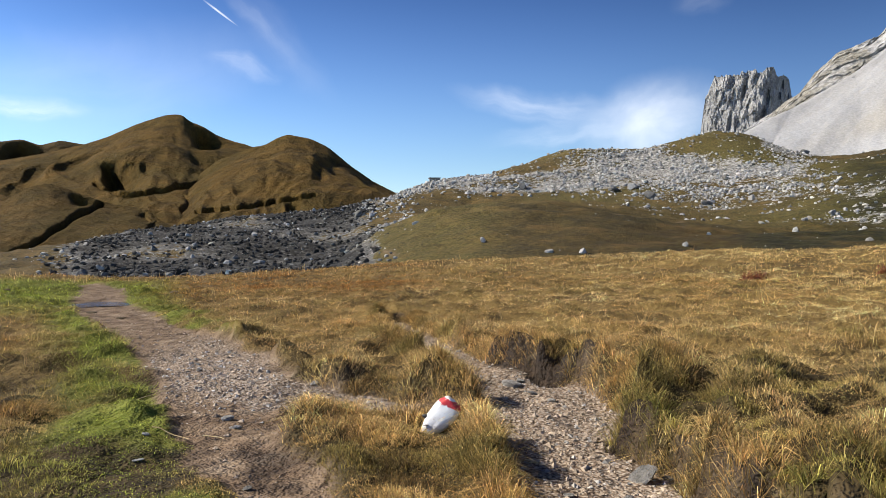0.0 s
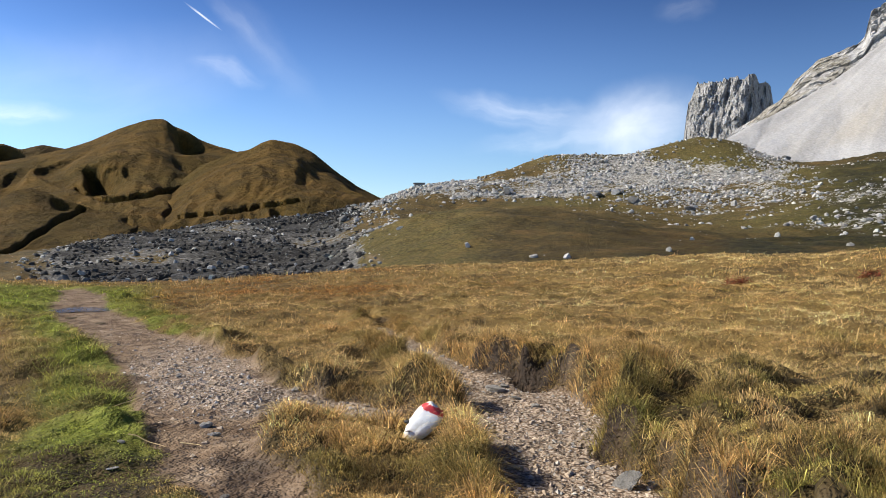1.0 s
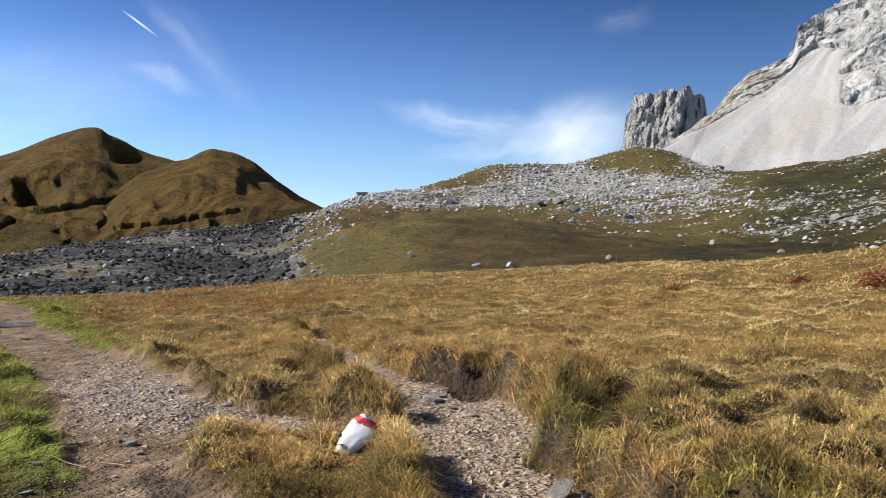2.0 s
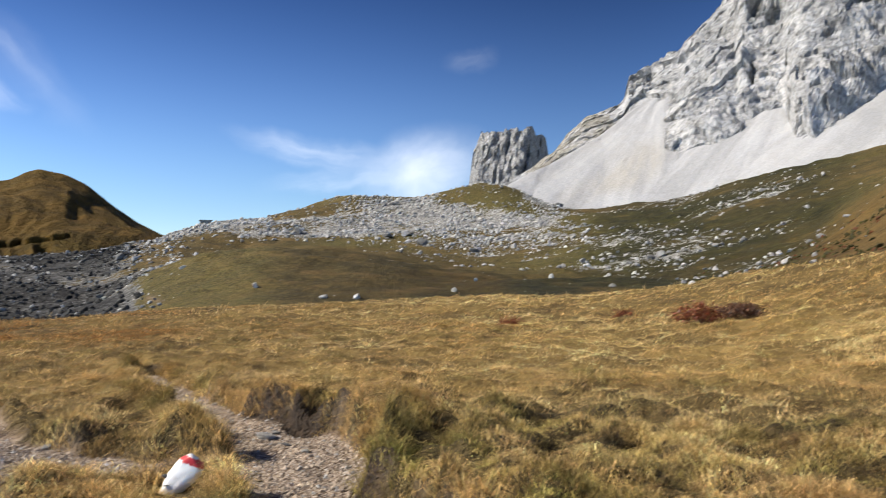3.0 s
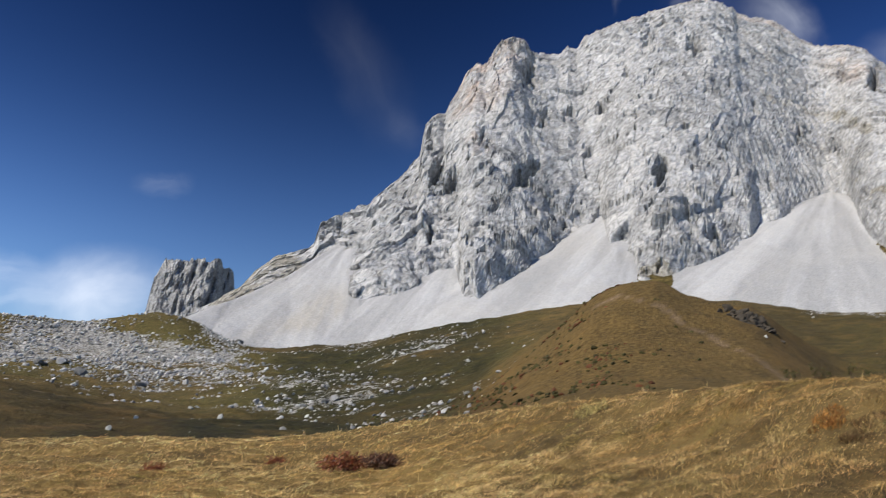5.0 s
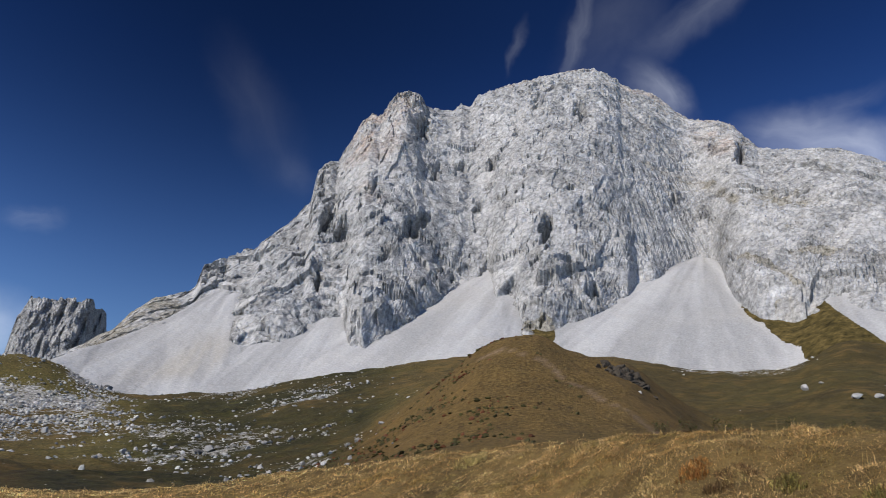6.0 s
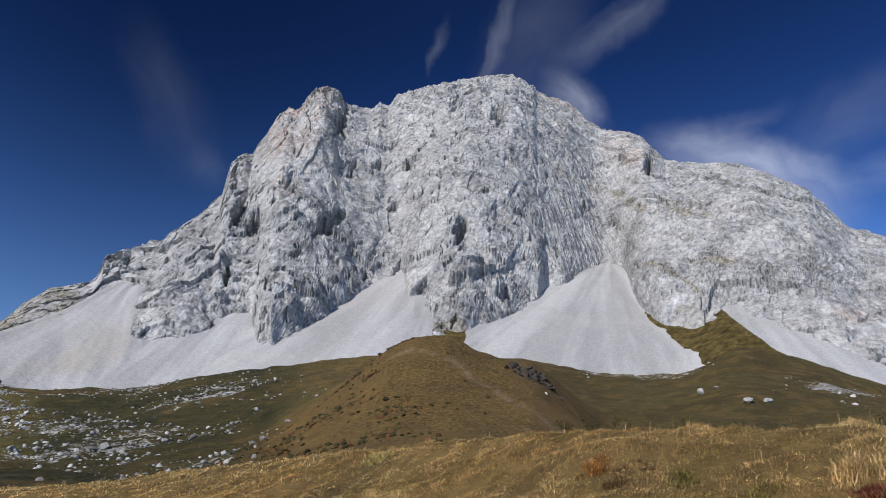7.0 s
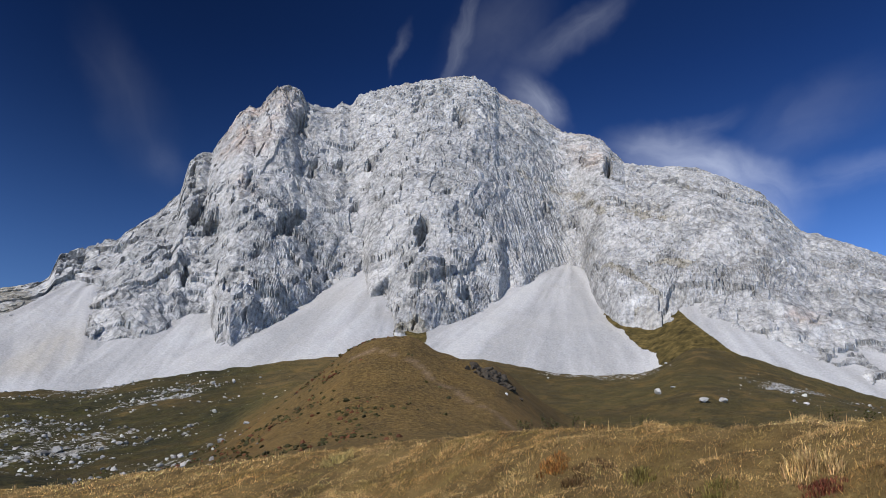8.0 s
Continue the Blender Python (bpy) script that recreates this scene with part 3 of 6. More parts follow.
def inside(az, r, a0, a1, r0, r1, soft_a=2.0, soft_r=15.0):
    return step(a0 - soft_a, a0 + soft_a, az) * step(a1 + soft_a, a1 - soft_a, az) * step(r0 - soft_r, r0 + soft_r, r) * step(r1 + soft_r, r1 - soft_r, r)


def rubble_share(az, r, x, y):
    """How much of the ground is covered in broken rock."""
    patch = fbm(xyz(x, y) / 45 + 3, 4, 0.6)
    band = fbm(xyz(x / 70, y / 34, 2.0), 4, 0.6)
    pale = inside(az, r, -7, 25, 292, 392, 1.5, 12) * (0.85 + 0.7 * patch)
    pale *= 1 - 0.9 * inside(az, r, 3.5, 8.5, 350, 450, 0.8, 12) - 0.9 * inside(az, r, 15.5, 22, 362, 450, 0.8, 8)
    # dark rock field whose shaded slope is painted darker too
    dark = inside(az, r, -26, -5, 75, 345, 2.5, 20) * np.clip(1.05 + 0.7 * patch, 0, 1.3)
    flank = inside(az, r, -9, -2, 150, 300, 2, 20) * (0.45 + 0.8 * patch)
    basin = inside(az, r, 12, 44, 120, 388, 4, 25) * 0.8 * np.clip(0.12 + 1.1 * band + 0.2 * step(180, 330, r), 0, 1) * step(46, 38, az)
    right = inside(az, r, 64, 73, 355, 395, 1, 8) * 0.6 + inside(az, r, 78, 92, 120, 330, 2, 20) * np.clip(0.1 + 1.1 * band + 0.5 * patch, 0, 1) * 0.8
    return np.clip(np.maximum.reduce([pale, dark, flank, basin, right]), 0, 1), np.clip(np.maximum(dark, 0), 0, 1)


def build_ground():
    az = np.concatenate([np.linspace(-180, -42, 30, endpoint=False), np.arange(-42, 104, 0.32), np.linspace(104, 180, 18, endpoint=False)])
    r = np.concatenate([[0.0008], np.linspace(0.6, 4.4, 9), np.geomspace(4.6, 50, 300), np.geomspace(50.6, 460, 170), np.geomspace(480, 4700, 30)])
    A, R = np.meshgrid(az, r)
    A, R = A.ravel(), R.ravel()
    x, y = R * np.sin(np.radians(A)), R * np.cos(np.radians(A))
    z = land(x, y)
    p = xyz(x, y)
    wide = fbm(p / 60, 3)
    rub, gloom = rubble_share(A, R, x, y)
    a, b = trails(x, y)
    near = step(60, 45, R)
    far_path = np.full(x.shape, 1e9)
    for line in FAR_TRAILS:
        far_path = np.minimum(far_path, beside(x, y, [(q * math.sin(radians(t)), q * math.cos(radians(t)), w) for t, q, w in line]))
    soil = np.maximum(step(0.10, -0.05, a), step(0.03, -0.08, b)) * near
    soil = np.maximum(soil, step(0.5, -0.1, far_path + 0.5 * fbm(p / 3, 3)) * 0.65)
    gravel = step(0.0, -0.14, b) * near
    gravel = np.maximum(gravel, step(0.1, -0.3, a) * inside(x, y, -4.5, -2, 9, 15, 0.6, 1.2) * 0.8)
    wet_shade = soil * np.maximum(inside(x, y, -2.4, -0.8, 3, 6.9, 0.3, 0.6) * step(-0.2, 0.4, fbm(p / 0.5, 3)), 0.3 * step(1.4, 0.8, np.hypot(x + 10.2, y - 23.1)))
    # dark bank earth, with the shade under overhanging turf painted in
    peat_shade = step(-0.15, -0.07, b) * step(0.26, 0.16, b) * step(0.1, 0.3, right_bank(x, y)) * step(0.20, 0.34, fbm(xyz(x, y) / 0.8 + 6, 2)) * step(20, 14, R)
    # shade inside each niche is put into the soil colour
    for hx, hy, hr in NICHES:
        peat_shade = np.maximum(peat_shade, step(hr * 0.9, hr * 0.5, np.hypot(x - hx, y - hy)))
    soil, wet_shade = np.maximum(soil, peat_shade), np.maximum(wet_shade * 0.7, peat_shade * 0.95)
    verge = step(0.0, 0.06, a) * step(1.5, 0.5, a) * step(0.3, -0.3, x + 0.3 * y * 0.9) * near
    green = np.maximum(verge * step(-0.5, 0.1, fbm(p / 1.6, 3)), inside(A, R, -32, -19, 22, 37, 2, 4))
    green = np.maximum(green, inside(A, R, -8, 4, 90, 175, 2, 15) * 0.6)
    green = np.maximum(green, inside(A, R, 14, 23, 380, 480, 1, 10) * 0.7)
    green = np.maximum(green, inside(A, R, 6, 32, 150, 395, 3, 20) * (0.5 + 0.8 * wide))
    green = np.maximum(green, inside(A, R, 26, 46, 120, 395, 4, 20) * (0.35 + 0.6 * wide))
    green = np.maximum(green, inside(A, R, 66, 95, 100, 450, 2, 20) * (0.25 + 0.4 * wide))
    rust = np.maximum(inside(A, R, -20, -2, 24, 44, 3, 4) * (0.6 + wide), inside(A, R, 8, 20, 110, 200, 3, 20) * (0.35 + wide))
    rust = np.maximum(rust, inside(A, R, 42, 66, 40, 170, 3, 20) * (0.85 + 0.6 * wide))
    zone = np.clip(np.stack([rub, green, rust], 1), 0, 1)
    path = np.clip(np.stack([soil, gravel, wet_shade], 1), 0, 1)
    # low values of the second mask paint tuft shade into the ground
    me = mesh_of("ground", xyz(x, y, z), sheet(len(r), len(az), True), GROUND, True, {"zone": zone, "path": path}, {"far": step(55, 90, R), "unshaded": step(9, 15, R) * (1 - 0.4 * inside(A, R, 44, 120, 6, 30, 3, 3)) * (1 - 0.3 * inside(A, R, 24, 50, 26, 70, 4, 4)), "gloom": gloom, "deep_green": np.clip(np.maximum(inside(A, R, 6, 43, 50, 150, 4, 12) * (0.7 + 0.3 * step(12, 18, A)), inside(A, R, 27, 44, 60, 400, 3, 12)) * (0.95 + 0.5 * wide), 0, 1) + 0.45 * inside(A, R, 62, 100, 100, 420, 2, 20)})
    return tagged(new("ground", me), "autumn alpine meadow with a worn trail, basin and grassy knoll", "ground", kind="structure")


ground = build_ground()


# ---- far land ----
def hill(label, az0, az1, profile, r_foot, r_ridge, r_back, z_foot, cols, rows, relief, seed, darkened=0.0, hollows=(), creeks=()):
    """A grassy hill: spurs and gullies down its slope, hollows with a sheer side that lies in shade, and creeks."""
    az = np.linspace(az0, az1, cols)
    v = np.concatenate([np.linspace(0, 1, rows), np.linspace(1, 2, 14)[1:]])
    A, V = np.meshgrid(az, v)
    A, V = A.ravel(), V.ravel()
    top = EYE + r_ridge * tan(sum(profile(A + d) for d in (-0.2, -0.1, 0, 0.1, 0.2)) / 5)
    broad = EYE + r_ridge * tan(sum(profile(A + d) for d in (-3, -2, -1, 0, 1, 2, 3)) / 7)
    u = np.minimum(V, 1)
    R = r_foot + (r_ridge - r_foot) * u + (r_back - r_ridge) * np.maximum(V - 1, 0)
    blend = top * u ** 2 + broad * (1 - u ** 2)
    z = z_foot + (blend - z_foot) * (0.35 * u + 0.65 * u ** 1.7)
    z = np.where(V > 1, top + (z_foot - 40 - top) * (V - 1), z)
    x, y = R * np.sin(np.radians(A)), R * np.cos(np.radians(A))
    q = xyz(x, y)
    warp = fbm(q / 240 + seed, 3)
    belt = step(0.0, 0.25, V) * step(1.0, 0.72, V)
    spur = 0.9 * fbm(q / 300 + seed, 2) + 0.5 * ridged(xyz(A / 4.6 + 0.9 * warp + seed, R / 1200, 0.7), 2, 0.5)
    gully = ridged(xyz(A / 1.5 + 0.8 * warp, R / 500 + seed, 3.0), 3, 0.55)
    z += relief * belt * (0.75 * spur + 0.04 * gully + 0.13 * fbm(q / 90 + seed, 4, 0.5))
    el = np.degrees(np.arctan2(z - EYE, R))
    dip = np.zeros_like(A)
    for left, right, low, high, deep in hollows:
        ragged = A + 0.25 * fbm(xyz(el * 1.4, A * 0.3, seed), 3)
        side = step(left, left + 0.9, ragged) * np.clip((right - ragged) / (right - left), 0, 1)
        dip += deep * side * step(low - 0.5, low + 0.4, el) * step(high + 0.4, high - 0.3, el) * step(0.99, 0.9, V)
    for line, deep, wide in creeks:
        dip += deep * np.exp(-((el - line(A) + 0.12 * fbm(xyz(A * 1.2, A * 0, seed), 3)) / wide) ** 2) * (line(A) > -5)
    R = R + dip
    z -= 0.25 * dip * (V < 1)
    x, y = R * np.sin(np.radians(A)), R * np.cos(np.radians(A))
    z += step(0.9, 1.0, V) * 0.9 * fbm(xyz(A * 2.2, V * 3, seed), 4, 0.6) * relief * 0.015
    # one amount of painted shade for the whole hill
    me = mesh_of("grassy_hill", xyz(x, y, z), sheet(len(v), cols), HILL, True, None, {"shade_tone": np.full(len(A), min(darkened, 1.0))})
    return tagged(new("grassy_hill", me), label, "hill", "hills across the valley")


hill("distant dark ridge of brown grass and rock", -44, -14, curve([(-44, 6.4), (-33, 6.6), (-29.5, 6.8), (-28.2, 7.05), (-27.2, 6.7), (-26, 7.1), (-24.4, 6.9), (-20, 6), (-14, 4)]), 1200, 1750, 2300, 0, 160, 60, 26, 2.2, 0.9, ((-29.4, -26.4, 5.6, 6.8, 130), (-26.0, -24.0, 5.2, 6.4, 50)))
hill("pointed olive-brown grassy peak with shaded gullies", -42, -4, curve([(-42, 5.2), (-29.5, 5.6), (-27, 6.2), (-24.5, 6.95), (-23.1, 7.5), (-21.4, 8.4), (-19.9, 9.0), (-19.2, 9.2), (-18.4, 9.25), (-17.9, 8.8), (-17.0, 8.5), (-16.0, 7.9), (-15.1, 7.6), (-13.9, 7.3), (-10, 6), (-7, 4), (-4, 1)]), 560, 1250, 1800, -15, 300, 130, 30, 5.1, 0.0,
     ((-23.6, -20.2, 4.4, 5.6, 90), (-17.9, -14.4, 7.3, 8.4, 80), (-26.4, -24.0, 5.2, 5.9, 16)), ((curve([(-30, -9), (-24.2, -9), (-24.0, 4.4), (-22, 3.6), (-17, 4.6), (-16.8, -9)]), 18, 0.12),))
hill("rounded golden-brown grassy peak beside the saddle", -25, 1, curve([(-25, 0.5), (-21, 2.6), (-18, 4.6), (-16, 6.2), (-13.9, 7.1), (-12.7, 7.4), (-11.9, 7.9), (-11.2, 8.15), (-9.6, 7.9), (-8.3, 7.3), (-6.7, 6.0), (-5.1, 4.9), (-3.5, 4.1), (-2.8, 3.9), (-1, 2.5), (1, 1)]), 470, 1000, 1500, -5, 250, 120, 24, 9.4, 0.0,
     ((-9.6, -6.8, 4.8, 6.2, 14), (-15.2, -11.6, 3.7, 4.6, 12), (-11.4, -8.6, 2.8, 3.2, 18)), ((curve([(-25, -9), (-17.6, -9), (-17.5, 2.6), (-13, 3.2), (-9.2, 3.9), (-9.1, -9)]), 14, 0.1),))
hill("low rounded grassy spur with a small stream gully", -44, -16, curve([(-44, 1.5), (-33, 2.0), (-29.5, 2.9), (-27.6, 4.1), (-26.5, 4.3), (-24.6, 3.6), (-22.8, 3.0), (-20, 2.7), (-16, 0.5)]), 430, 740, 1050, -14, 220, 90, 9, 3.7, 0.1,
     ((-25.6, -22.0, 3.2, 4.0, 36), (-21.5, -18.4, 2.0, 2.6, 14)), ((curve([(-44, -5), (-29.4, -0.6), (-27.5, 0.4), (-24.9, 2.3), (-23.4, 3.1), (-23.3, -9)]), 16, 0.16), (curve([(-44, -9), (-20.8, -9), (-20.6, 1.4), (-18.8, 2.8), (-18.6, -9)]), 14, 0.12)))

RIDGE_EL = curve([(14, 2), (18, 5), (21, 7.5), (23, 8.8), (24.3, 9.8), (25.7, 11.5), (26.7, 12.3), (28.6, 12.8), (29.4, 13.4), (29.8, 14.9), (31.3, 15.5), (32.0, 16.0), (33.2, 16.4), (34.1, 17.4), (36.0, 19.1), (37.0, 20.1), (37.4, 22.4), (37.9, 22.8), (38.9, 22.9), (39.2, 24.0), (40.5, 26.1),
                  (41.3, 26.9), (42.1, 26.7), (42.9, 27.8), (43.5, 28.3), (44.2, 28.6), (45.1, 28.4), (45.8, 27.6), (47.8, 27.5), (48.5, 28.0), (49.2, 27.8), (50.0, 28.7), (53.7, 29.6), (55.8, 29.9), (59.2, 30.1), (60.9, 29.4), (61.2, 28.9), (63.6, 28.1), (65.8, 26.3), (67.1, 25.8), (68.2, 25.7), (69.3, 25.2), (70.9, 23.5), (74.8, 22.7),
                  (77.0, 22.1), (80.4, 20.1), (82.7, 17.4), (85.4, 16.4), (88, 15.0), (104, 7)])
RIDGE_R = curve([(14, 620), (24, 640), (30, 660), (37, 720), (44, 800), (56, 860), (66, 850), (80, 820), (92, 780), (104, 740)])
FOOT_EL = curve([(14, 4), (20.3, 6.3), (25, 5.8), (28, 5.7), (33, 6.4), (39, 7.8), (45, 8.7), (52, 9.7), (58, 9.5), (61, 9.2), (63.1, 8.9), (66.3, 8.3), (69, 8.3), (72.0, 8.4), (73, 9.0), (74, 9.7), (75, 10.1), (76, 10.0), (77.7, 9.4), (80, 8.6), (86, 6.2), (96, 4.2), (104, 4)])
SCREE_EL = curve([(14, 4.5), (18, 5.5), (20.3, 6.6), (23, 8.2), (27.1, 10.4), (28.9, 11.6), (30.4, 12.5), (31.6, 13.2), (31.95, 12.4), (32.15, 10), (32.3, 8.3), (34.1, 9.3), (37.5, 11.1), (38.5, 12.0), (40.1, 12.6), (40.4, 12.3), (40.5, 10.6), (40.6, 9.7), (42.2, 10.7), (44.1, 11.6), (46.0, 12.9), (47.5, 14.1), (49.2, 14.9), (51.0, 15.6),
                  (51.3, 13.6), (53.0, 13.4), (53.4, 12.2), (55.8, 12.2), (57.3, 12.7), (58.5, 13.0), (61.4, 13.9), (61.6, 15.2), (62.8, 15.1), (64.5, 16.2), (66.2, 17.0), (67.6, 16.5), (67.8, 15.3), (68.5, 13.7), (70.1, 12.0), (73.0, 11.9), (73.8, 12.4), (74.1, 13.4), (76.7, 12.3), (79.5, 10.8), (81.1, 9.4), (83.1, 8.8), (85, 8.5), (86.4, 7.3), (96, 5), (104, 4.6)])
FOOT_R, SCREE_SLOPE = 392.0, 0.63


def scree_top(az):
    """Distance and height at which the scree meets the rock."""
    zf = EYE + FOOT_R * tan(FOOT_EL(az))
    t = tan(sum(SCREE_EL(az + d) for d in (-0.24, -0.12, 0.0, 0.12, 0.24)) / 5)
    r = (zf - EYE - FOOT_R * SCREE_SLOPE) / np.minimum(t - SCREE_SLOPE, -0.12)
    r = np.clip(r, FOOT_R + 3, 620)
    return r, EYE + r * t


def spot(az, el, ca, ce, wa, we, tilt=0.0):
    """A soft spot on the face, leaning by tilt degrees."""
    c, s = math.cos(radians(tilt)), math.sin(radians(tilt))
    da, de = (az - ca) * 0.92, el - ce
    return np.exp(-((((da * c + de * s) / wa) ** 2 + ((de * c - da * s) / we) ** 2) ** 1.5))


def build_mountain():
    az = np.concatenate([np.linspace(15, 22, 40, endpoint=False), np.linspace(22, 90, 960, endpoint=False), np.linspace(90, 103, 40)])
    cols, rows = len(az), 290
    v = np.concatenate([np.linspace(-0.10, 1, rows), np.linspace(1, 2, 18)[1:]])
    rs, zs = scree_top(az)
    near = np.exp(-((az[:, None] - az[None]) / 1.3) ** 2)
    near /= near.sum(1, keepdims=True)
    soft, softz = near @ rs, near @ zs
    rt = np.maximum(RIDGE_R(az), soft + 40)
    zt = EYE + rt * tan(RIDGE_EL(az))
    V = v[:, None]
    u = np.clip(V, 0, 1)
    keep = np.clip(1 - u * 4.5, 0, 1) ** 1.5
    r0, z0 = soft + (rs - soft) * keep, softz + (zs - softz) * keep
    R = r0 + (rt - r0) * (0.85 * u + 0.15 * u ** 2)
    Z = z0 + (zt - z0) * (u + 0.10 * np.sin(np.pi * u))
    R = np.where(V < 0, R + 200 * V, R)
    Z = np.where(V < 0, Z + 360 * V, Z)
    R = np.where(V > 1, rt + 420 * (V - 1), R)
    Z = np.where(V > 1, zt + (20 - zt) * np.maximum(V - 1, 0) ** 0.8, Z)
    A = np.broadcast_to(az, R.shape).ravel()
    U = np.broadcast_to(V, R.shape).ravel()
    R, Z = R.ravel(), Z.ravel()
    a = np.radians(A)
    x, y = R * np.sin(a), R * np.cos(a)
    p = xyz(x, y, Z)
    el = np.degrees(np.arctan2(Z - EYE, R))
    face = step(-0.12, -0.02, U) * step(1.35, 1.0, U)
    across = 640 * a
    warp = 9 * np.stack([fbm(p / 55 + 3, 3), fbm(p / 55 + 31, 3), fbm(p / 55 + 57, 3)], 1)
    # beds dip to one side in the broken upper wall, upright joints rule the lower walls and the flank
    beds = step(58, 68, A) * step(13, 16, el) + (1 - step(58, 68, A)) * step(23, 27, el) * 0.5
    upright = (p + 0.8 * warp) * np.array([1, 1, 0.8])
    bedded = np.stack([(across + 0.4 * Z) * 0.45, R * 0.8, (Z + 0.38 * across) * 1.35], 1) + warp
    push = 6 * fbm(p * np.array([1, 1, 0.7]) / 150 + 2, 2, 0.5) + 3.0 * fbm(p / 40 + 7, 3, 0.55)
    # the rougher walls: bearing, elevation, half widths, roughness
    wild = np.zeros_like(A)
    for ca, ce, wa, we, amount in ((56.3, 14.6, 4.4, 2.6, 1.5), (45.0, 13.2, 3.4, 2.2, 0.9), (35.6, 14.5, 3.6, 5.0, 0.8), (40.5, 19.5, 4.0, 2.2, 0.6), (71.0, 13.6, 2.4, 1.8, 0.4), (43.0, 27.0, 3.0, 2.0, 0.7), (31.0, 15.0, 1.8, 0.8, 0.8), (56, 28.5, 7, 1.2, 0.5)):
        wild = np.maximum(wild, amount * spot(A, el, ca, ce, wa, we))
    for size, high, crack, seed in ((46, 2.8, 0.2, 3), (17, 1.5, 0.4, 900)):
        one, joint = crags(upright / size, seed)
        two, seam = crags(bedded / size, seed + 50)
        push += high * (one * (1 - 0.8 * beds) + 0.75 * two * beds) * (1 + wild) - crack * (joint * (1 - beds) + seam * beds)
    push += (0.1 + 0.8 * wild) * (1 - 0.7 * beds) * ridged((p + 0.8 * warp) * np.array([1, 1, 0.35]) / 12 + 14, 4, 0.65)
    push += (2.0 + 1.4 * wild) * fbm((p + 0.6 * warp) / 17 + 44, 4, 0.6) + 1.6 * np.abs(fbm(p * np.array([1, 1, 0.6]) / 24 + 210, 4, 0.6))
    shelf = Z + 0.36 * beds * across + 0.08 * across + 6 * fbm(p / 45 + 80, 3)
    push += (0.5 + 1.0 * beds) * (((shelf / 15) % 1) ** 2 + 0.7 * ((shelf / 5.7) % 1) ** 2 - 0.6)
    # small dark pockets scattered over the wall
    pocket = step(0.5, 0.66, fbm((p + 0.4 * warp) * np.array([1, 1, 0.8]) / 9 + 150, 4, 0.6)) * step(-0.1, 0.35, fbm(p / 60 + 170, 2))
    hole = 4.0 * pocket * (1 - 0.5 * beds)
    crooked, bent = 0.45 * fbm(p / 9 + 300, 3, 0.6), 0.4 * fbm(p / 9 + 330, 3, 0.6)
    # caves and shaded clefts in the face
    for ca, ce, wa, we, tilt, deep in ((45.4, 19.6, 0.8, 0.45, 32, 30), (55.2, 19.5, 0.30, 0.75, -8, 34), (55.6, 18.1, 0.14, 0.5, -10, 16), (38.5, 19.0, 0.3, 1.0, -12, 20), (39.7, 18.7, 0.28, 0.7, -24, 18), (46.6, 23.6, 0.25, 0.45, 0, 14), (38.0, 14.8, 0.22, 0.75, 0, 14), (48.6, 24.0, 0.28, 0.25, 20, 12),
                                       (51.2, 23.9, 0.35, 0.28, -30, 14), (54.7, 28.4, 0.4, 0.32, 30, 14), (58.1, 27.2, 0.3, 0.5, 30, 16), (44.3, 28.0, 0.3, 0.4, 0, 14), (45.4, 26.4, 0.4, 0.55, -20, 20), (69.8, 23.5, 0.28, 0.7, -14, 24), (79.4, 17.5, 0.25, 0.2, 0, 8), (84.4, 9.2, 0.9, 0.25, 18, 14), (64.8, 20.7, 0.16, 0.6, 0, 10),
                                       (37.9, 21.6, 0.22, 0.8, 8, 16), (56.9, 16.6, 0.35, 0.25, -25, 14), (58.6, 14.2, 0.3, 0.45, 20, 16), (61.2, 13.9, 0.25, 0.2, 0, 8), (54.6, 17.1, 0.2, 0.5, 0, 12), (41.8, 13.9, 0.35, 0.4, 25, 14), (48.1, 15.6, 0.18, 0.5, 0, 12), (46.8, 15.2, 0.16, 0.4, 0, 9), (30.2, 14.4, 0.2, 0.5, 0, 10), (31.3, 14.9, 0.2, 0.5, 0, 9),
                                       (43.0, 17.0, 0.2, 0.5, -20, 9), (42.0, 21.9, 0.14, 0.4, 0, 8), (49.9, 21.0, 0.15, 0.5, 0, 8), (62.5, 17.5, 0.15, 0.6, 0, 7), (67.0, 19.2, 0.14, 0.5, 0, 7), (67.8, 24.2, 0.16, 0.6, 0, 9), (53.0, 26.2, 0.2, 0.4, 0, 8)):
        hole = hole + deep * spot(A + crooked, el + bent, ca, ce, wa, we, tilt)
    # buttresses that stand out of the face
    rib = 0
    for ca, ce, wa, we, out in ((56.2, 13.8, 3.2, 1.8, 11), (55.4, 16.4, 1.2, 1.0, 6), (34.8, 13.5, 1.6, 3.5, 4), (46.4, 14.4, 2.4, 1.4, 10), (42.0, 12.6, 1.6, 1.8, 7), (70.6, 14.0, 2.4, 1.8, 9), (43.6, 26.8, 1.4, 1.6, 9), (38.4, 22.2, 0.8, 0.9, 7)):
        rib = rib + out * np.exp(-(((A - ca) / wa) ** 2 + ((el - ce) / we) ** 2))
    # tongues of scree that run up behind the middle crag, and dust lying on ledges
    tongue = step(0, 0.5, el - 14.1 - 1.08 * (A - 51.5)) * step(0.5, 0, el - 15.9 - 0.28 * (A - 51.0)) * step(50.8, 51.4, A) * step(54.6, 54.0, A)
    tongue = np.maximum(tongue, step(0, 0.4, el - 16.5 + 1.1 * (A - 59.4)) * step(0.5, 0, el - 16.2 + 0.3 * (A - 59.8)) * step(58.8, 59.4, A) * step(63.2, 62, A))
    smooth = 1 - 0.85 * tongue
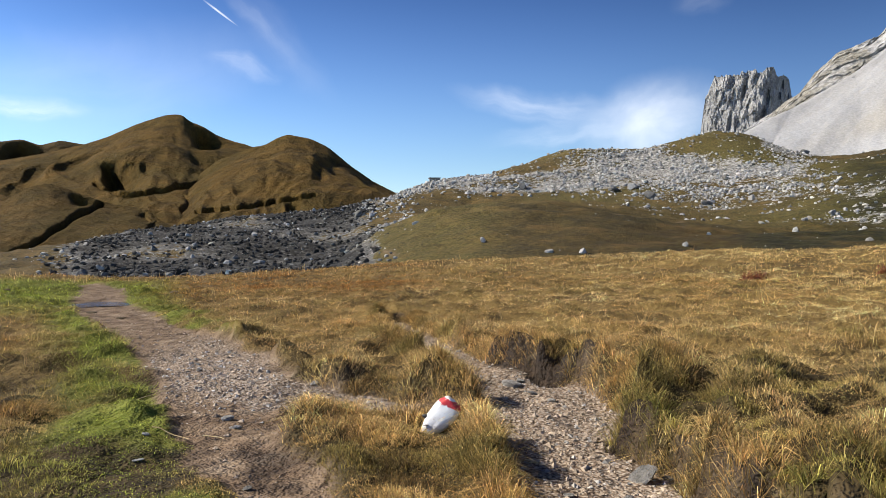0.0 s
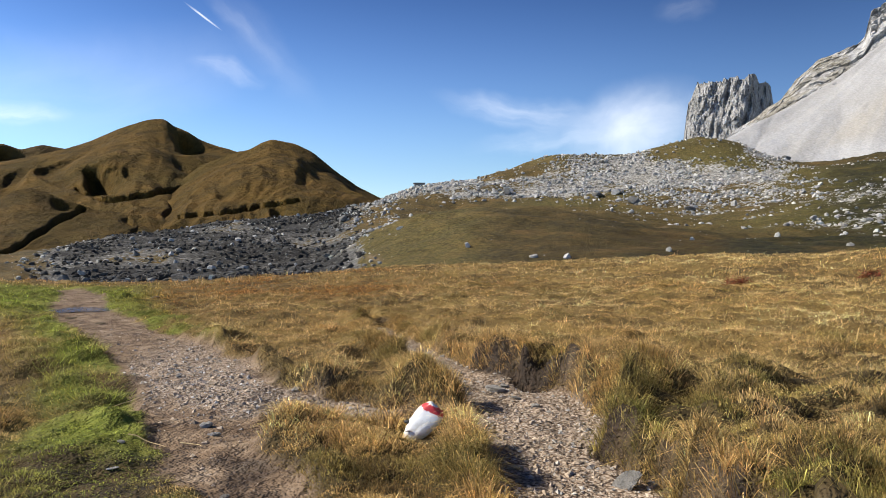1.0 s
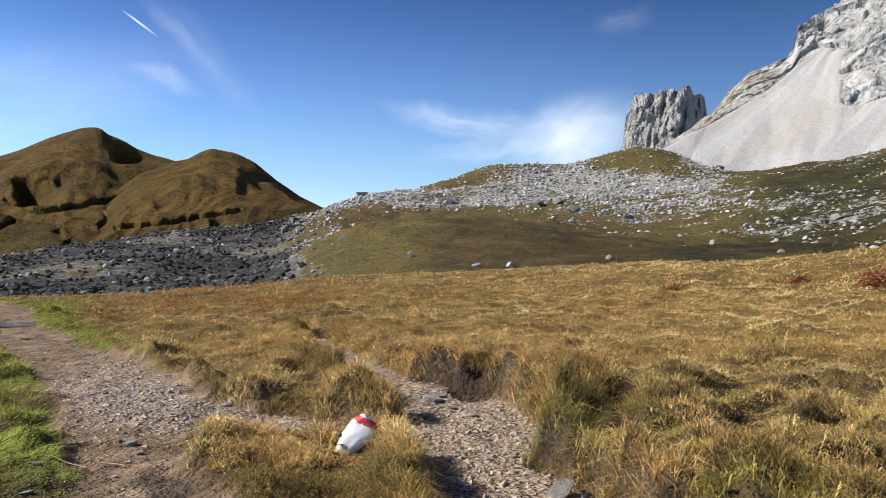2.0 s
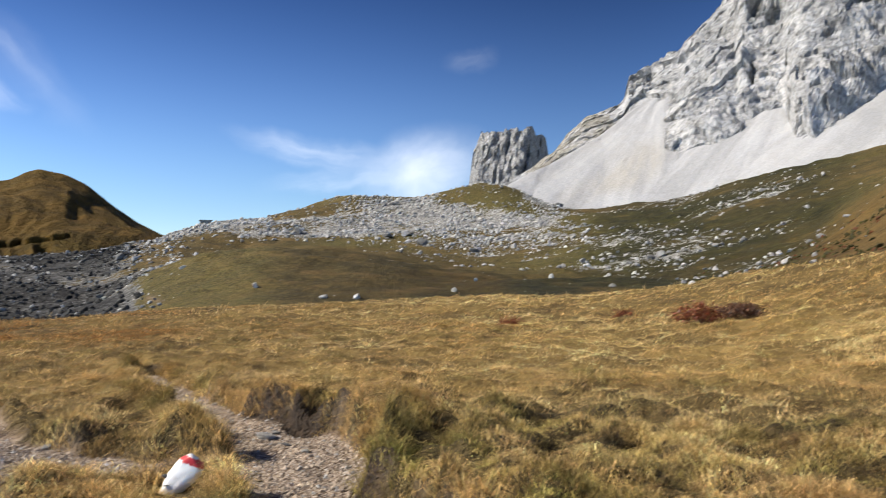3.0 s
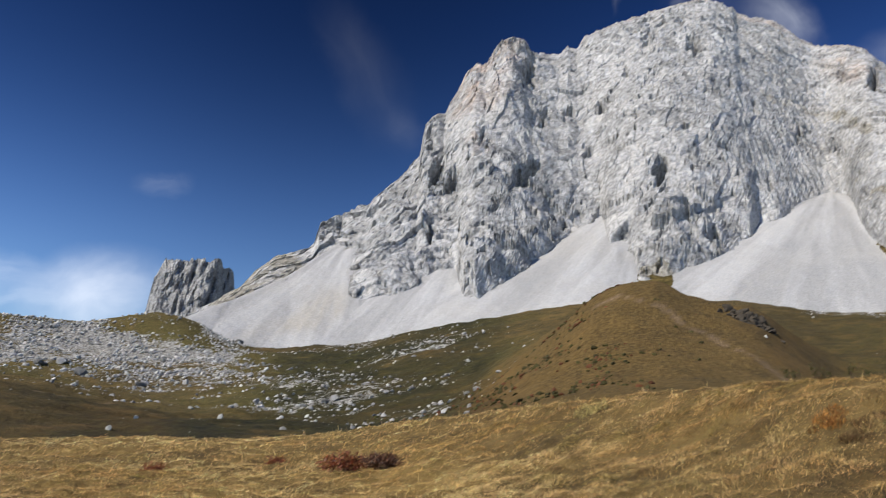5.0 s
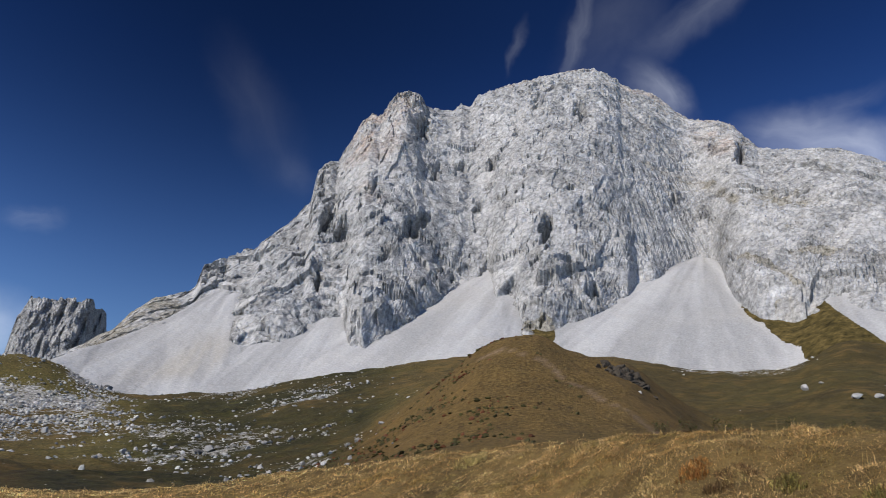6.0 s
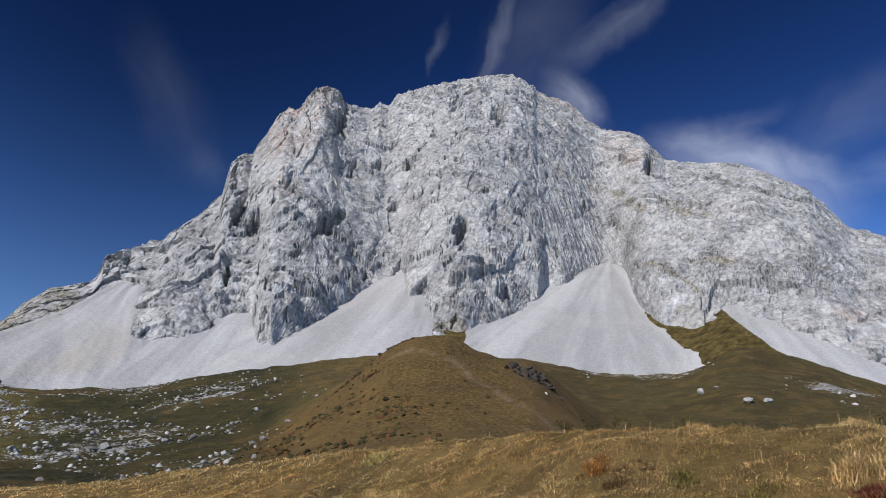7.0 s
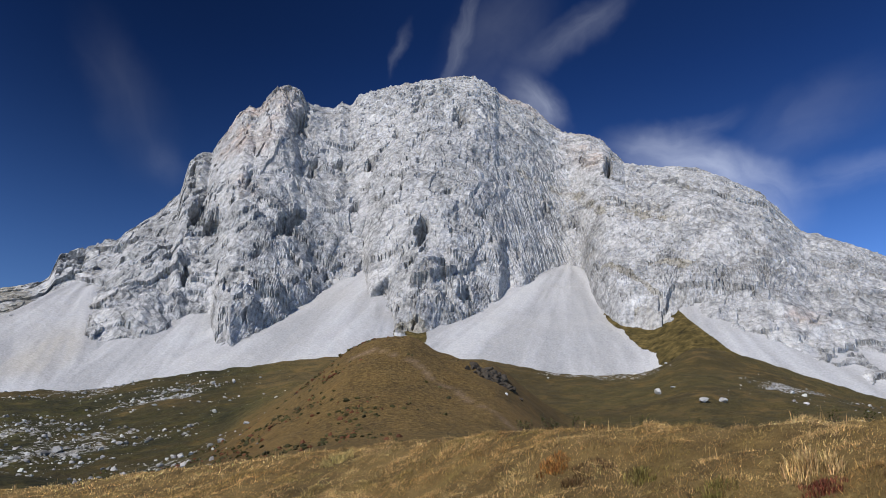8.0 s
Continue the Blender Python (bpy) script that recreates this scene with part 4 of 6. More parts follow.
    push = push * (0.7 + 0.3 * step(26, 37, A)) * smooth
    push = face * (push * step(1.02, 0.88, U) * np.where(U > 1, 0, 1) + rib - hole) + face * 3.5 * ridged(upright / 20 + 4, 3, 0.6) * step(0.9, 1.0, U)
    Z = Z + step(0.92, 1.0, U) * step(1.6, 1.0, U) * ((1.9 + 2.2 * spot(A, el, 31.2, 15.5, 2.0, 2.0)) * fbm(xyz(A * 3.1, A * 0), 4, 0.65) - 3.0)
    x, y, Z = x - 0.77 * np.sin(a) * push, y - 0.77 * np.cos(a) * push, Z + 0.6 * push
    warm = np.clip(spot(A, el, 41.4, 25.4, 2.6, 2.2, 40) + 0.9 * spot(A, el, 44.0, 27.6, 1.2, 1.0) + 0.8 * step(1.02, 0.9, U) * step(0.84, 0.92, U) * inside(A, el, 52, 71, 20, 31, 2, 1) + 0.8 * spot(A, el, 41.7, 21.4, 1.0, 0.7) + 0.9 * spot(A, el, 68.2, 24.4, 2.0, 1.0, -30) + 0.8 * spot(A, el, 82.2, 11.8, 1.2, 0.8), 0, 1)
    line = el - 15.9 + 0.72 * (A - 69.3)
    turf = np.clip(0.05 + inside(A, el, 22, 29, 7.5, 12.9, 1.5, 0.6) * 0.85 + np.exp(-(line / 0.35) ** 2) * step(68.6, 69.4, A) * step(76.5, 75.5, A) + 0.9 * step(70.6, 71.4, A) * step(75, 74, A) * step(12.9, 12.4, el) + 1.3 * spot(A, el, 54.6, 11.8, 1.2, 0.8) + 0.5 * spot(A, el, 45.6, 15.0, 1.3, 0.8) + 0.35 * spot(A, el, 56.6, 13.6, 1.6, 0.8)
                   + 0.5 * spot(A, el, 66.5, 21.6, 5.0, 0.45, -28) + 0.45 * spot(A, el, 72.5, 20.0, 3.0, 0.5, -20) + 0.5 * spot(A, el, 73.6, 16.0, 1.8, 0.3) + 0.34 * inside(A, el, 62, 88, 14, 24, 4, 2) + 0.3 * spot(A, el, 54, 23.4, 4, 2), 0, 1)
    gullies = ridged(xyz(A / 2.4, el / 7, 5.0) + 0.3 * fbm(p / 90, 3)[:, None], 3, 0.5)
    dust = step(0.35, 0.8, fbm(p / 26 + 12, 4, 0.6) + 0.5 * gullies - 0.9 * np.clip(push - 4, 0, 20) / 20) * 0.7 * step(0.9, 0.75, U)
    dust = np.maximum.reduce([dust, tongue, 0.8 * spot(A, el, 63.8, 17.2, 3.2, 0.7, -4), 0.6 * spot(A, el, 47.0, 24.8, 2.2, 1.4, 30), 0.9 * spot(A, el, 49.9, 15.8, 2.4, 0.35, 16), 0.7 * spot(A, el, 66.6, 22.6, 3.2, 0.35, -30)])
    grey = np.clip(spot(A, el, 38.5, 17.5, 6.0, 4.6, 40) + 0.7 * spot(A, el, 45.5, 19.5, 3, 2) + 0.6 * spot(A, el, 62, 18.6, 9, 1.6) + 0.7 * spot(A, el, 30.8, 15, 1.6, 0.8) + 0.8 * spot(A, el, 56.3, 14.6, 4.0, 2.2) + 0.5 * spot(A, el, 45.0, 13.4, 3.6, 2.0) + 0.6 * fbm(p / 70 + 60, 3), 0, 1)
    me = mesh_of("mountain", xyz(x, y, Z), sheet(len(v), cols), CLIFF, False, None, {"warm": warm, "turf": turf, "dust": np.clip(dust, 0, 1), "grey": grey})
    return tagged(new("mountain", me), "massive pale grey limestone mountain with craggy cliffs and caves", "mountain")


mountain = build_mountain()


def build_scree():
    cols, rows = 560, 100
    az = np.linspace(16, 102, cols)
    rs, zs = scree_top(az)
    zf = EYE + FOOT_R * tan(FOOT_EL(az))
    V = np.linspace(0, 1, rows)[:, None]
    R = FOOT_R - 8 + (640 - FOOT_R + 8) * V
    rise = (R - FOOT_R) * SCREE_SLOPE
    Z = zf + np.where(R < FOOT_R, rise * 1.2, rise)
    reach = np.maximum.reduce([np.interp(az + d, az, rs) for d in (-1.2, -0.8, -0.4, 0, 0.4, 0.8, 1.2)])
    reach = np.where(az < 30.5, rs, reach)
    Z = np.minimum(Z, (reach + np.interp(az, [29, 33], [6, 30]) - FOOT_R) * SCREE_SLOPE + zf)
    A = np.broadcast_to(az, Z.shape).ravel()
    R = np.broadcast_to(R, Z.shape).ravel()
    Z = Z.ravel()
    a = np.radians(A)
    x, y = R * np.sin(a), R * np.cos(a)
    lines = np.zeros_like(A)
    swell = np.zeros_like(A)
    # each fan spreads from the mouth of a gully: bearing and distance of the mouth, bearing at its foot, half angle
    for ga, gr, fa, half in ((32.6, 560.0, 26.5, 0.55), (41.0, 520.0, 33.5, 0.42), (54.5, 590.0, 43.0, 0.36), (66.4, 600.0, 66.0, 0.55), (73.5, 520.0, 83.0, 0.5), (24.0, 520.0, 20.0, 0.5)):
        gx, gy = gr * math.sin(radians(ga)), gr * math.cos(radians(ga))
        fx, fy = FOOT_R * math.sin(radians(fa)) - gx, FOOT_R * math.cos(radians(fa)) - gy
        d = np.hypot(x - gx, y - gy)
        turn = np.arctan2(fx * (y - gy) - fy * (x - gx), fx * (x - gx) + fy * (y - gy))
        around = fbm(xyz(turn * 9 + ga, d / 150, ga), 5, 0.6)
        crown = np.clip(1 - (turn / half) ** 2, -2, 1) * 7 * step(0, 70, d)
        lines = np.where(crown > swell, around, lines)
        swell = np.maximum(swell, crown)
    Z = Z + swell - 4 + 0.7 * lines + 0.25 * fbm(xyz(x, y) / 14, 4, 0.6)
    el = np.degrees(np.arctan2(Z - EYE, R))
    # the grassy spur between two fans, and the green hummock behind the knoll
    edge = np.where(el > 9.6, 72.7 - 1.2 * (el - 9.6), 72.8) + 0.5 * fbm(xyz(x, y) / 16, 3)
    below = np.interp(A, [74.1, 75.5, 77.6, 81, 83.6, 86.3, 96], [13.1, 11.8, 10.0, 8.5, 7.3, 6.3, 4.5])
    turf = step(-0.25, 0.25, A - edge) * step(0.25, -0.2, el - below)
    turf = np.maximum(turf, 1.4 * spot(A, el, 54.6, 11.4, 1.2, 1.0))
    tan_earth = np.clip(spot(A, el, 30.5, 9.0, 2.2, 1.2, 38) + 0.7 * spot(A, el, 27.5, 7.6, 3.0, 0.7, 20) + 0.5 * spot(A, el, 69.6, 12.2, 1.4, 0.6, -40), 0, 1)
    me = mesh_of("scree_slope", xyz(x, y, Z), sheet(rows, cols), SCREE, True, None, {"streak": np.clip(0.5 + 0.7 * lines, 0, 1), "turf": turf, "earth": tan_earth})
    return tagged(new("scree_slope", me), "smooth pale grey scree fans below the cliffs", "scree", kind="structure")


build_scree()


def build_tower():
    cols, rows = 200, 100
    top = curve([(17.0, 6), (18.1, 7.8), (18.3, 9.3), (18.5, 10.5), (18.9, 11.3), (19.1, 11.85), (20.4, 11.75), (21.6, 11.95), (22.1, 11.7), (22.5, 12.0), (22.9, 12.1), (23.1, 11.8), (23.5, 12.3), (23.8, 12.15), (23.95, 11.2), (24.2, 10.3), (24.9, 8.6), (26, 7)])
    az = np.linspace(17.2, 25.8, cols)
    v = np.concatenate([np.linspace(0, 1, rows), np.linspace(1, 2, 16)[1:]])
    V = v[:, None]
    bow = 26 * np.clip(22.3 - az, 0, 9) / 4 + 170 * step(22.1, 24.9, az) + 60 * step(18.8, 17.6, az)
    zt = EYE + 1110 * tan(top(az))
    R = 1062 + bow + 34 * np.minimum(V, 1) + 95 * np.maximum(V - 1, 0)
    Z = 60 + (zt - 60) * np.minimum(V, 1)
    Z = np.where(V > 1, zt - 4 - 150 * np.maximum(V - 1.5, 0), Z)
    A = np.broadcast_to(az, R.shape).ravel()
    U = np.broadcast_to(V, R.shape).ravel()
    R, Z = R.ravel(), Z.ravel()
    a = np.radians(A)
    x, y = R * np.sin(a), R * np.cos(a)
    p = xyz(x, y, Z)
    tall = p * np.array([1, 1, 0.55])
    value, joint = crags(tall / 9, 40)
    small, gap = crags(tall / 4, 400)
    push = (1.6 * value - 0.8 * joint + 0.6 * small - 0.3 * gap + 8 * fbm(tall / 30, 3, 0.55) + 1.2 * ridged(p * np.array([1, 1, 0.3]) / 11 + 5, 3, 0.55) + 3.5 * fbm(p * np.array([1, 1, 0.5]) / 11, 4, 0.68) - 3) * step(1.3, 1.0, U)
    for ca, ce, wa, we, deep in ((22.35, 9.6, 0.14, 1.4, 14), (23.3, 10.8, 0.12, 1.0, 12), (20.1, 8.6, 0.16, 0.6, 10), (21.0, 10.6, 0.1, 0.9, 8)):
        push -= deep * spot(A, np.degrees(np.arctan2(Z - EYE, R)), ca, ce, wa, we, -10)
    Z = Z + step(0.9, 1, U) * 3.0 * fbm(xyz(A * 5, A * 0), 4, 0.6)
    x, y = x - np.sin(a) * push, y - np.cos(a) * push
    zero = np.zeros_like(A)
    me = mesh_of("rock_tower", xyz(x, y, Z), sheet(len(v), cols), CLIFF, False, None, {"warm": 0.12 + zero, "turf": zero, "dust": zero, "grey": 1.5 + zero})
    return tagged(new("rock_tower", me), "flat-topped grey limestone rock tower behind the ridge", "rock tower")


build_tower()


# ---- rocks ----
def ico(level=0):
    bm = bmesh.new()
    bmesh.ops.create_icosphere(bm, subdivisions=level + 1, radius=1.0)
    v = np.array([w.co[:] for w in bm.verts])
    f = np.array([[w.index for w in face.verts] for face in bm.faces])
    bm.free()
    return v, f


ICO0, ICO1 = ico(0), ico(1)
OCTA = (np.array([(1, 0, 0), (-1, 0, 0), (0, 1, 0), (0, -1, 0), (0, 0, 1), (0, 0, -1)], float), np.array([(0, 2, 4), (2, 1, 4), (1, 3, 4), (3, 0, 4), (2, 0, 5), (1, 2, 5), (3, 1, 5), (0, 3, 5)]))


def chipped(base, seed, cuts=7, rough=0.12):
    """A broken rock: a ball cut flat on several sides."""
    rng = np.random.RandomState(seed)
    v = base[0].copy()
    for _ in range(cuts):
        d = rng.normal(size=3)
        d /= np.linalg.norm(d)
        at = rng.uniform(0.42, 0.8)
        over = np.maximum(v @ d - at, 0)
        v -= over[:, None] * d
    v *= 1 + rough * rng.normal(size=(len(v), 1)) * 0.5
    return v * rng.uniform([0.8, 0.7, 0.55], [1.3, 1.1, 0.95])


def spin(rng):
    a, b, c = rng.uniform(-0.3, 0.3), rng.uniform(-0.3, 0.3), rng.uniform(0, 6.28)
    return np.array(Euler((a, b, c)).to_matrix())


def spread(rng, count, a0, a1, r0, r1):
    """Places spread evenly over a ring sector."""
    az = rng.uniform(a0, a1, count)
    r = np.sqrt(rng.uniform(r0 * r0, r1 * r1, count))
    return az, r, r * np.sin(np.radians(az)), r * np.cos(np.radians(az))


def stones_mesh(name, x, y, size, tint, rng, mat=DEBRIS, shapes=10, sink=0.3, base=ICO0):
    """Many small stones in one mesh."""
    kinds = [chipped(base, 100 + k, 6, 0.2) for k in range(shapes)]
    turns = [spin(rng) for _ in range(24)]
    z = land(x, y)
    verts, faces, cols = [], [], []
    step_v, at = len(kinds[0]), 0
    pick, turn = rng.randint(0, shapes, len(x)), rng.randint(0, 24, len(x))
    V = np.array([[k @ t.T for t in turns] for k in kinds])[pick, turn] * size[:, None, None]
    V += np.stack([x, y, z + size * (0.5 - sink)], 1)[:, None, :]
    F = base[1][None] + (np.arange(len(x)) * step_v)[:, None, None]
    C = np.repeat(tint, step_v, axis=0)
    return mesh_of(name, V.reshape(-1, 3), F.reshape(-1, 3), mat, False, {"tint": C})


def build_rubble():
    rng = np.random.RandomState(21)
    xs, ys, ss, ts = [], [], [], []
    for count, a0, a1, r0, r1, s0, s1 in ((50000, -9, 27, 255, 430, 0.25, 1.15), (44000, -29, -2, 62, 350, 0.12, 0.85), (60000, 8, 48, 95, 400, 0.14, 0.85), (6000, 60, 92, 120, 400, 0.2, 1.0), (1600, -10, 20, 90, 200, 0.12, 0.4), (6000, 17, 45, 392, 450, 0.2, 1.1)):
        az, r, x, y = spread(rng, count, a0, a1, r0, r1)
        share, dark = rubble_share(az, r, x, y)
        if r1 == 450:
            share = np.clip(step(445, 394, r) ** 2 * step(40, 22, az) * 1.1, 0, 1)
        clump = 0.5 + 0.9 * fbm(xyz(x, y) / 16, 3, 0.6)
        keep = rng.uniform(size=count) < np.clip(share * clump, 0, 1) * 0.85 + 0.005
        x, y, dark, az, r = x[keep], y[keep], dark[keep], az[keep], r[keep]
        k = len(x)
        size = s0 + (s1 - s0) * rng.uniform(size=k) ** 4
        # stones of the dark field: dark rock plus painted shade
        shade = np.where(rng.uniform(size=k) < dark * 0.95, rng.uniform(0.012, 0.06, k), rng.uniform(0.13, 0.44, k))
        xs.append(x), ys.append(y), ss.append(size)
        ts.append(shade[:, None] * rng.uniform([0.97, 0.97, 0.9], [1.03, 1.0, 0.98], (k, 3)))
    x, y = np.concatenate(xs), np.concatenate(ys)
    size, tint = np.concatenate(ss), np.concatenate(ts)
    big = size > 0.42
    for chosen, base, label in ((big, ICO0, "pale and dark limestone blocks strewn over the basin"), (~big, OCTA, "small pale and dark limestone rubble between larger blocks")):
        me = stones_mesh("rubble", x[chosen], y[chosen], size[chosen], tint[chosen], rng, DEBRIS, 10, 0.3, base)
        tagged(new("rubble", me), label, "rubble", kind="stuff")


build_rubble()

BOULDERS = []
for k in range(8):
    v = chipped(ICO1, 300 + k, 9, 0.07)
    BOULDERS.append([mesh_of("boulder", v, ICO1[1], m, False, {"tint": np.ones((len(v), 3))}) for m in (PALE, DARK)])


def boulder(x, y, size, turn, kind, dark, label, sink=0.25):
    ob = new("boulder", BOULDERS[kind % 8][1 if dark else 0])
    z = float(land(np.array([x]), np.array([y]))[0])
    ob.matrix_world = Matrix.LocRotScale((x, y, z + size * (0.6 - sink)), Euler((0.15 * math.sin(turn), 0.2 * math.cos(3 * turn), turn)), (size, size, size))
    return tagged(ob, label, "boulder", "boulders in the basin")


def seen_at(az, el, r0, r1):
    """The first place along a bearing where the land rises to an elevation."""
    r = np.linspace(r0, r1, 400)
    x, y = r * math.sin(radians(az)), r * math.cos(radians(az))
    up = np.degrees(np.arctan2(land(x, y) - EYE, r))
    k = int(np.argmax(up >= el)) if (up >= el).any() else int(np.argmax(up))
    return float(x[k]), float(y[k])


# large single boulders: bearing, elevation, radius, dark
for az, el, size, dark, label in (
        (13.6, 4.2, 2.6, 0, "large pale angular boulder on the grassy slope"), (14.8, 3.5, 3.0, 1, "large grey boulder at the edge of the rubble"),
        (12.2, 4.1, 2.2, 1, "dark boulder at the edge of the rubble"), (31.9, 2.6, 1.6, 0, "large cracked grey boulder in the green basin"), (31.2, 2.4, 1.2, 1, "dark boulder beside a larger grey one"),
        (33.0, 2.3, 1.0, 0, "pale boulder beside a larger grey one"), (72.5, 7.3, 1.7, 0, "white boulder on the grassy slope below the scree"), (75.6, 6.7, 1.5, 0, "white boulder on the grassy slope below the scree"),
        (76.8, 6.7, 1.2, 0, "white boulder on the grassy slope below the scree"), (7.7, -0.35, 0.6, 0, "small white boulder at the meadow's edge"), (-6.2, 2.3, 2.2, 1, "large dark boulder standing in the rubble"),
        (-5.2, 2.3, 1.4, 0, "pale boulder standing in the rubble"), (24.8, 7.3, 2.2, 1, "dark boulder lying on the scree"), (21.5, 3.3, 1.6, 0, "pale boulder on the grassy slope"), (38.5, 6.9, 1.3, 0, "pale boulder below the scree"),
        (40.9, 7.5, 1.5, 0, "pale boulder below the scree"), (42.3, 7.7, 1.2, 0, "pale boulder below the scree"), (2.9, 0.4, 0.7, 0, "pale rock on the green mound"), (-13.5, 0.9, 1.3, 0, "pale boulder among dark rubble"),
        (-17.5, 0.2, 1.2, 0, "pale boulder among dark rubble"), (-20.3, -0.1, 1.3, 1, "dark angular boulder in the rubble field"), (18.6, 3.0, 1.7, 1, "dark boulder on the grassy slope"), (5.8, 4.3, 2.4, 1, "dark boulder at the foot of pale rubble")):
    px, py = seen_at(az, el, 62, 398)
    boulder(px, py, size, az * 1.7, int(abs(az) * 7), dark, label)

rng = np.random.RandomState(33)
az, r, x, y = spread(rng, 4000, -27, 46, 120, 392)
share, dark = rubble_share(az, r, x, y)
chosen = np.flatnonzero(rng.uniform(size=4000) < share * 0.4)[:230]
for k in chosen:
    # gloomy ones take the darker rock, slope shade included
    gloomy = rng.uniform() < dark[k] * 0.8
    boulder(x[k], y[k], (0.35 if gloomy else 0.5) + 0.75 * rng.uniform() ** 2, rng.uniform(0, 6.28), rng.randint(8), gloomy, "dark angular boulder in the rubble field" if gloomy else "pale angular boulder in the rubble field")


CRAG = [mesh_of("rock", chipped(ICO1, 340 + k, 9, 0.10), ICO1[1], material("black_lichened_rock", stone_look((0.07, 0.058, 0.044), (0.012, 0.010, 0.008))) if k == 0 else bpy.data.materials["black_lichened_rock"], False, {"tint": np.ones((42, 3))}) for k in range(8)]


def build_outcrop():
    rng = np.random.RandomState(5)
    x0, y0 = seen_at(61.2, 8.9, 100, 152)
    crag = new("rock_outcrop")
    z0 = float(land(np.array([x0]), np.array([y0]))[0])
    crag.matrix_world = Matrix.Translation((x0, y0, z0))
    a = radians(61.2)
    for k in range(110):
        along, down, size = rng.normal(0, 1.8), rng.uniform(-3.2, 0.6), rng.uniform(0.35, 0.9)
        x, y = along * math.cos(a) + down * math.sin(a), -along * math.sin(a) + down * math.cos(a)
        z = float(land(np.array([x0 + x]), np.array([y0 + y]))[0]) - z0
        ob = new("rock", CRAG[k % 8])
        ob.parent = crag
        ob.matrix_basis = Matrix.LocRotScale((x, y, z + 0.05 * size), Euler((0.2, 0.3, k * 1.3)), (size * 1.1, size * 1.1, size))
    return tagged(crag, "dark craggy rock outcrop on the knoll's shoulder", "outcrop")


build_outcrop()


# ---- helpers for things made of parts ----
def part(name, bm, mat, parent, label=""):
    me = bpy.data.meshes.new(name)
    bm.to_mesh(me)
    bm.free()
    me.materials.append(mat)
    ob = new(name, me)
    ob.parent = parent
    return tagged(ob, label)


def block(x0, x1, y0, y1, z0, z1, bevel=0.04, jitter=0.0, seed=0):
    bm = bmesh.new()
    bmesh.ops.create_cube(bm, size=1.0)
    for v in bm.verts:
        v.co = Vector((x0 if v.co.x < 0 else x1, y0 if v.co.y < 0 else y1, z0 if v.co.z < 0 else z1))
    bmesh.ops.bevel(bm, geom=bm.edges[:], offset=bevel, segments=2, affect="EDGES")
    dice = random.Random(seed)
    for v in bm.verts:
        v.co += Vector([dice.uniform(-jitter, jitter) for _ in range(3)])
    return bm


def build_hut():
    hut = new("stone_hut")
    a = radians(-0.62)
    r = 343.0
    x, y = r * math.sin(a), r * math.cos(a)
    z = float(land(np.array([x]), np.array([y]))[0])
    hut.matrix_world = pose(x, y, z - 1.0, 0, 0, 8) @ Matrix.Diagonal((0.85, 0.85, 0.85, 1))
    for side, back in ((-1.7, False), (1.3, True)):
        y0 = side
        for k, (x0, x1) in enumerate(((-2.6, -1.7), (-0.35, 0.45), (1.9, 2.6))):
            part("pier", block(x0, x1, y0, y0 + 0.5, 0, 3.0, 0.05, 0.04, k), MASONRY, hut)
        part("sill_wall", block(-2.6, 2.6, y0 + 0.05, y0 + 0.45, 0, 1.0, 0.05, 0.04, 7), MASONRY, hut)
        part("lintel", block(-2.65, 2.65, y0 - 0.03, y0 + 0.53, 2.45, 3.05, 0.05, 0.04, 9), MASONRY, hut)
    for x0 in (-2.6, 2.15):
        part("side_wall", block(x0, x0 + 0.45, -1.2, 1.3, 0, 2.98, 0.05, 0.04, 11), MASONRY, hut)
    part("roof", block(-3.0, 3.0, -2.0, 2.1, 3.06, 3.45, 0.06, 0.05, 13), SLATE, hut, "flat dark roof slab")
    return tagged(hut, "small flat-roofed grey stone hut on the rubble ridge", "hut")


build_hut()


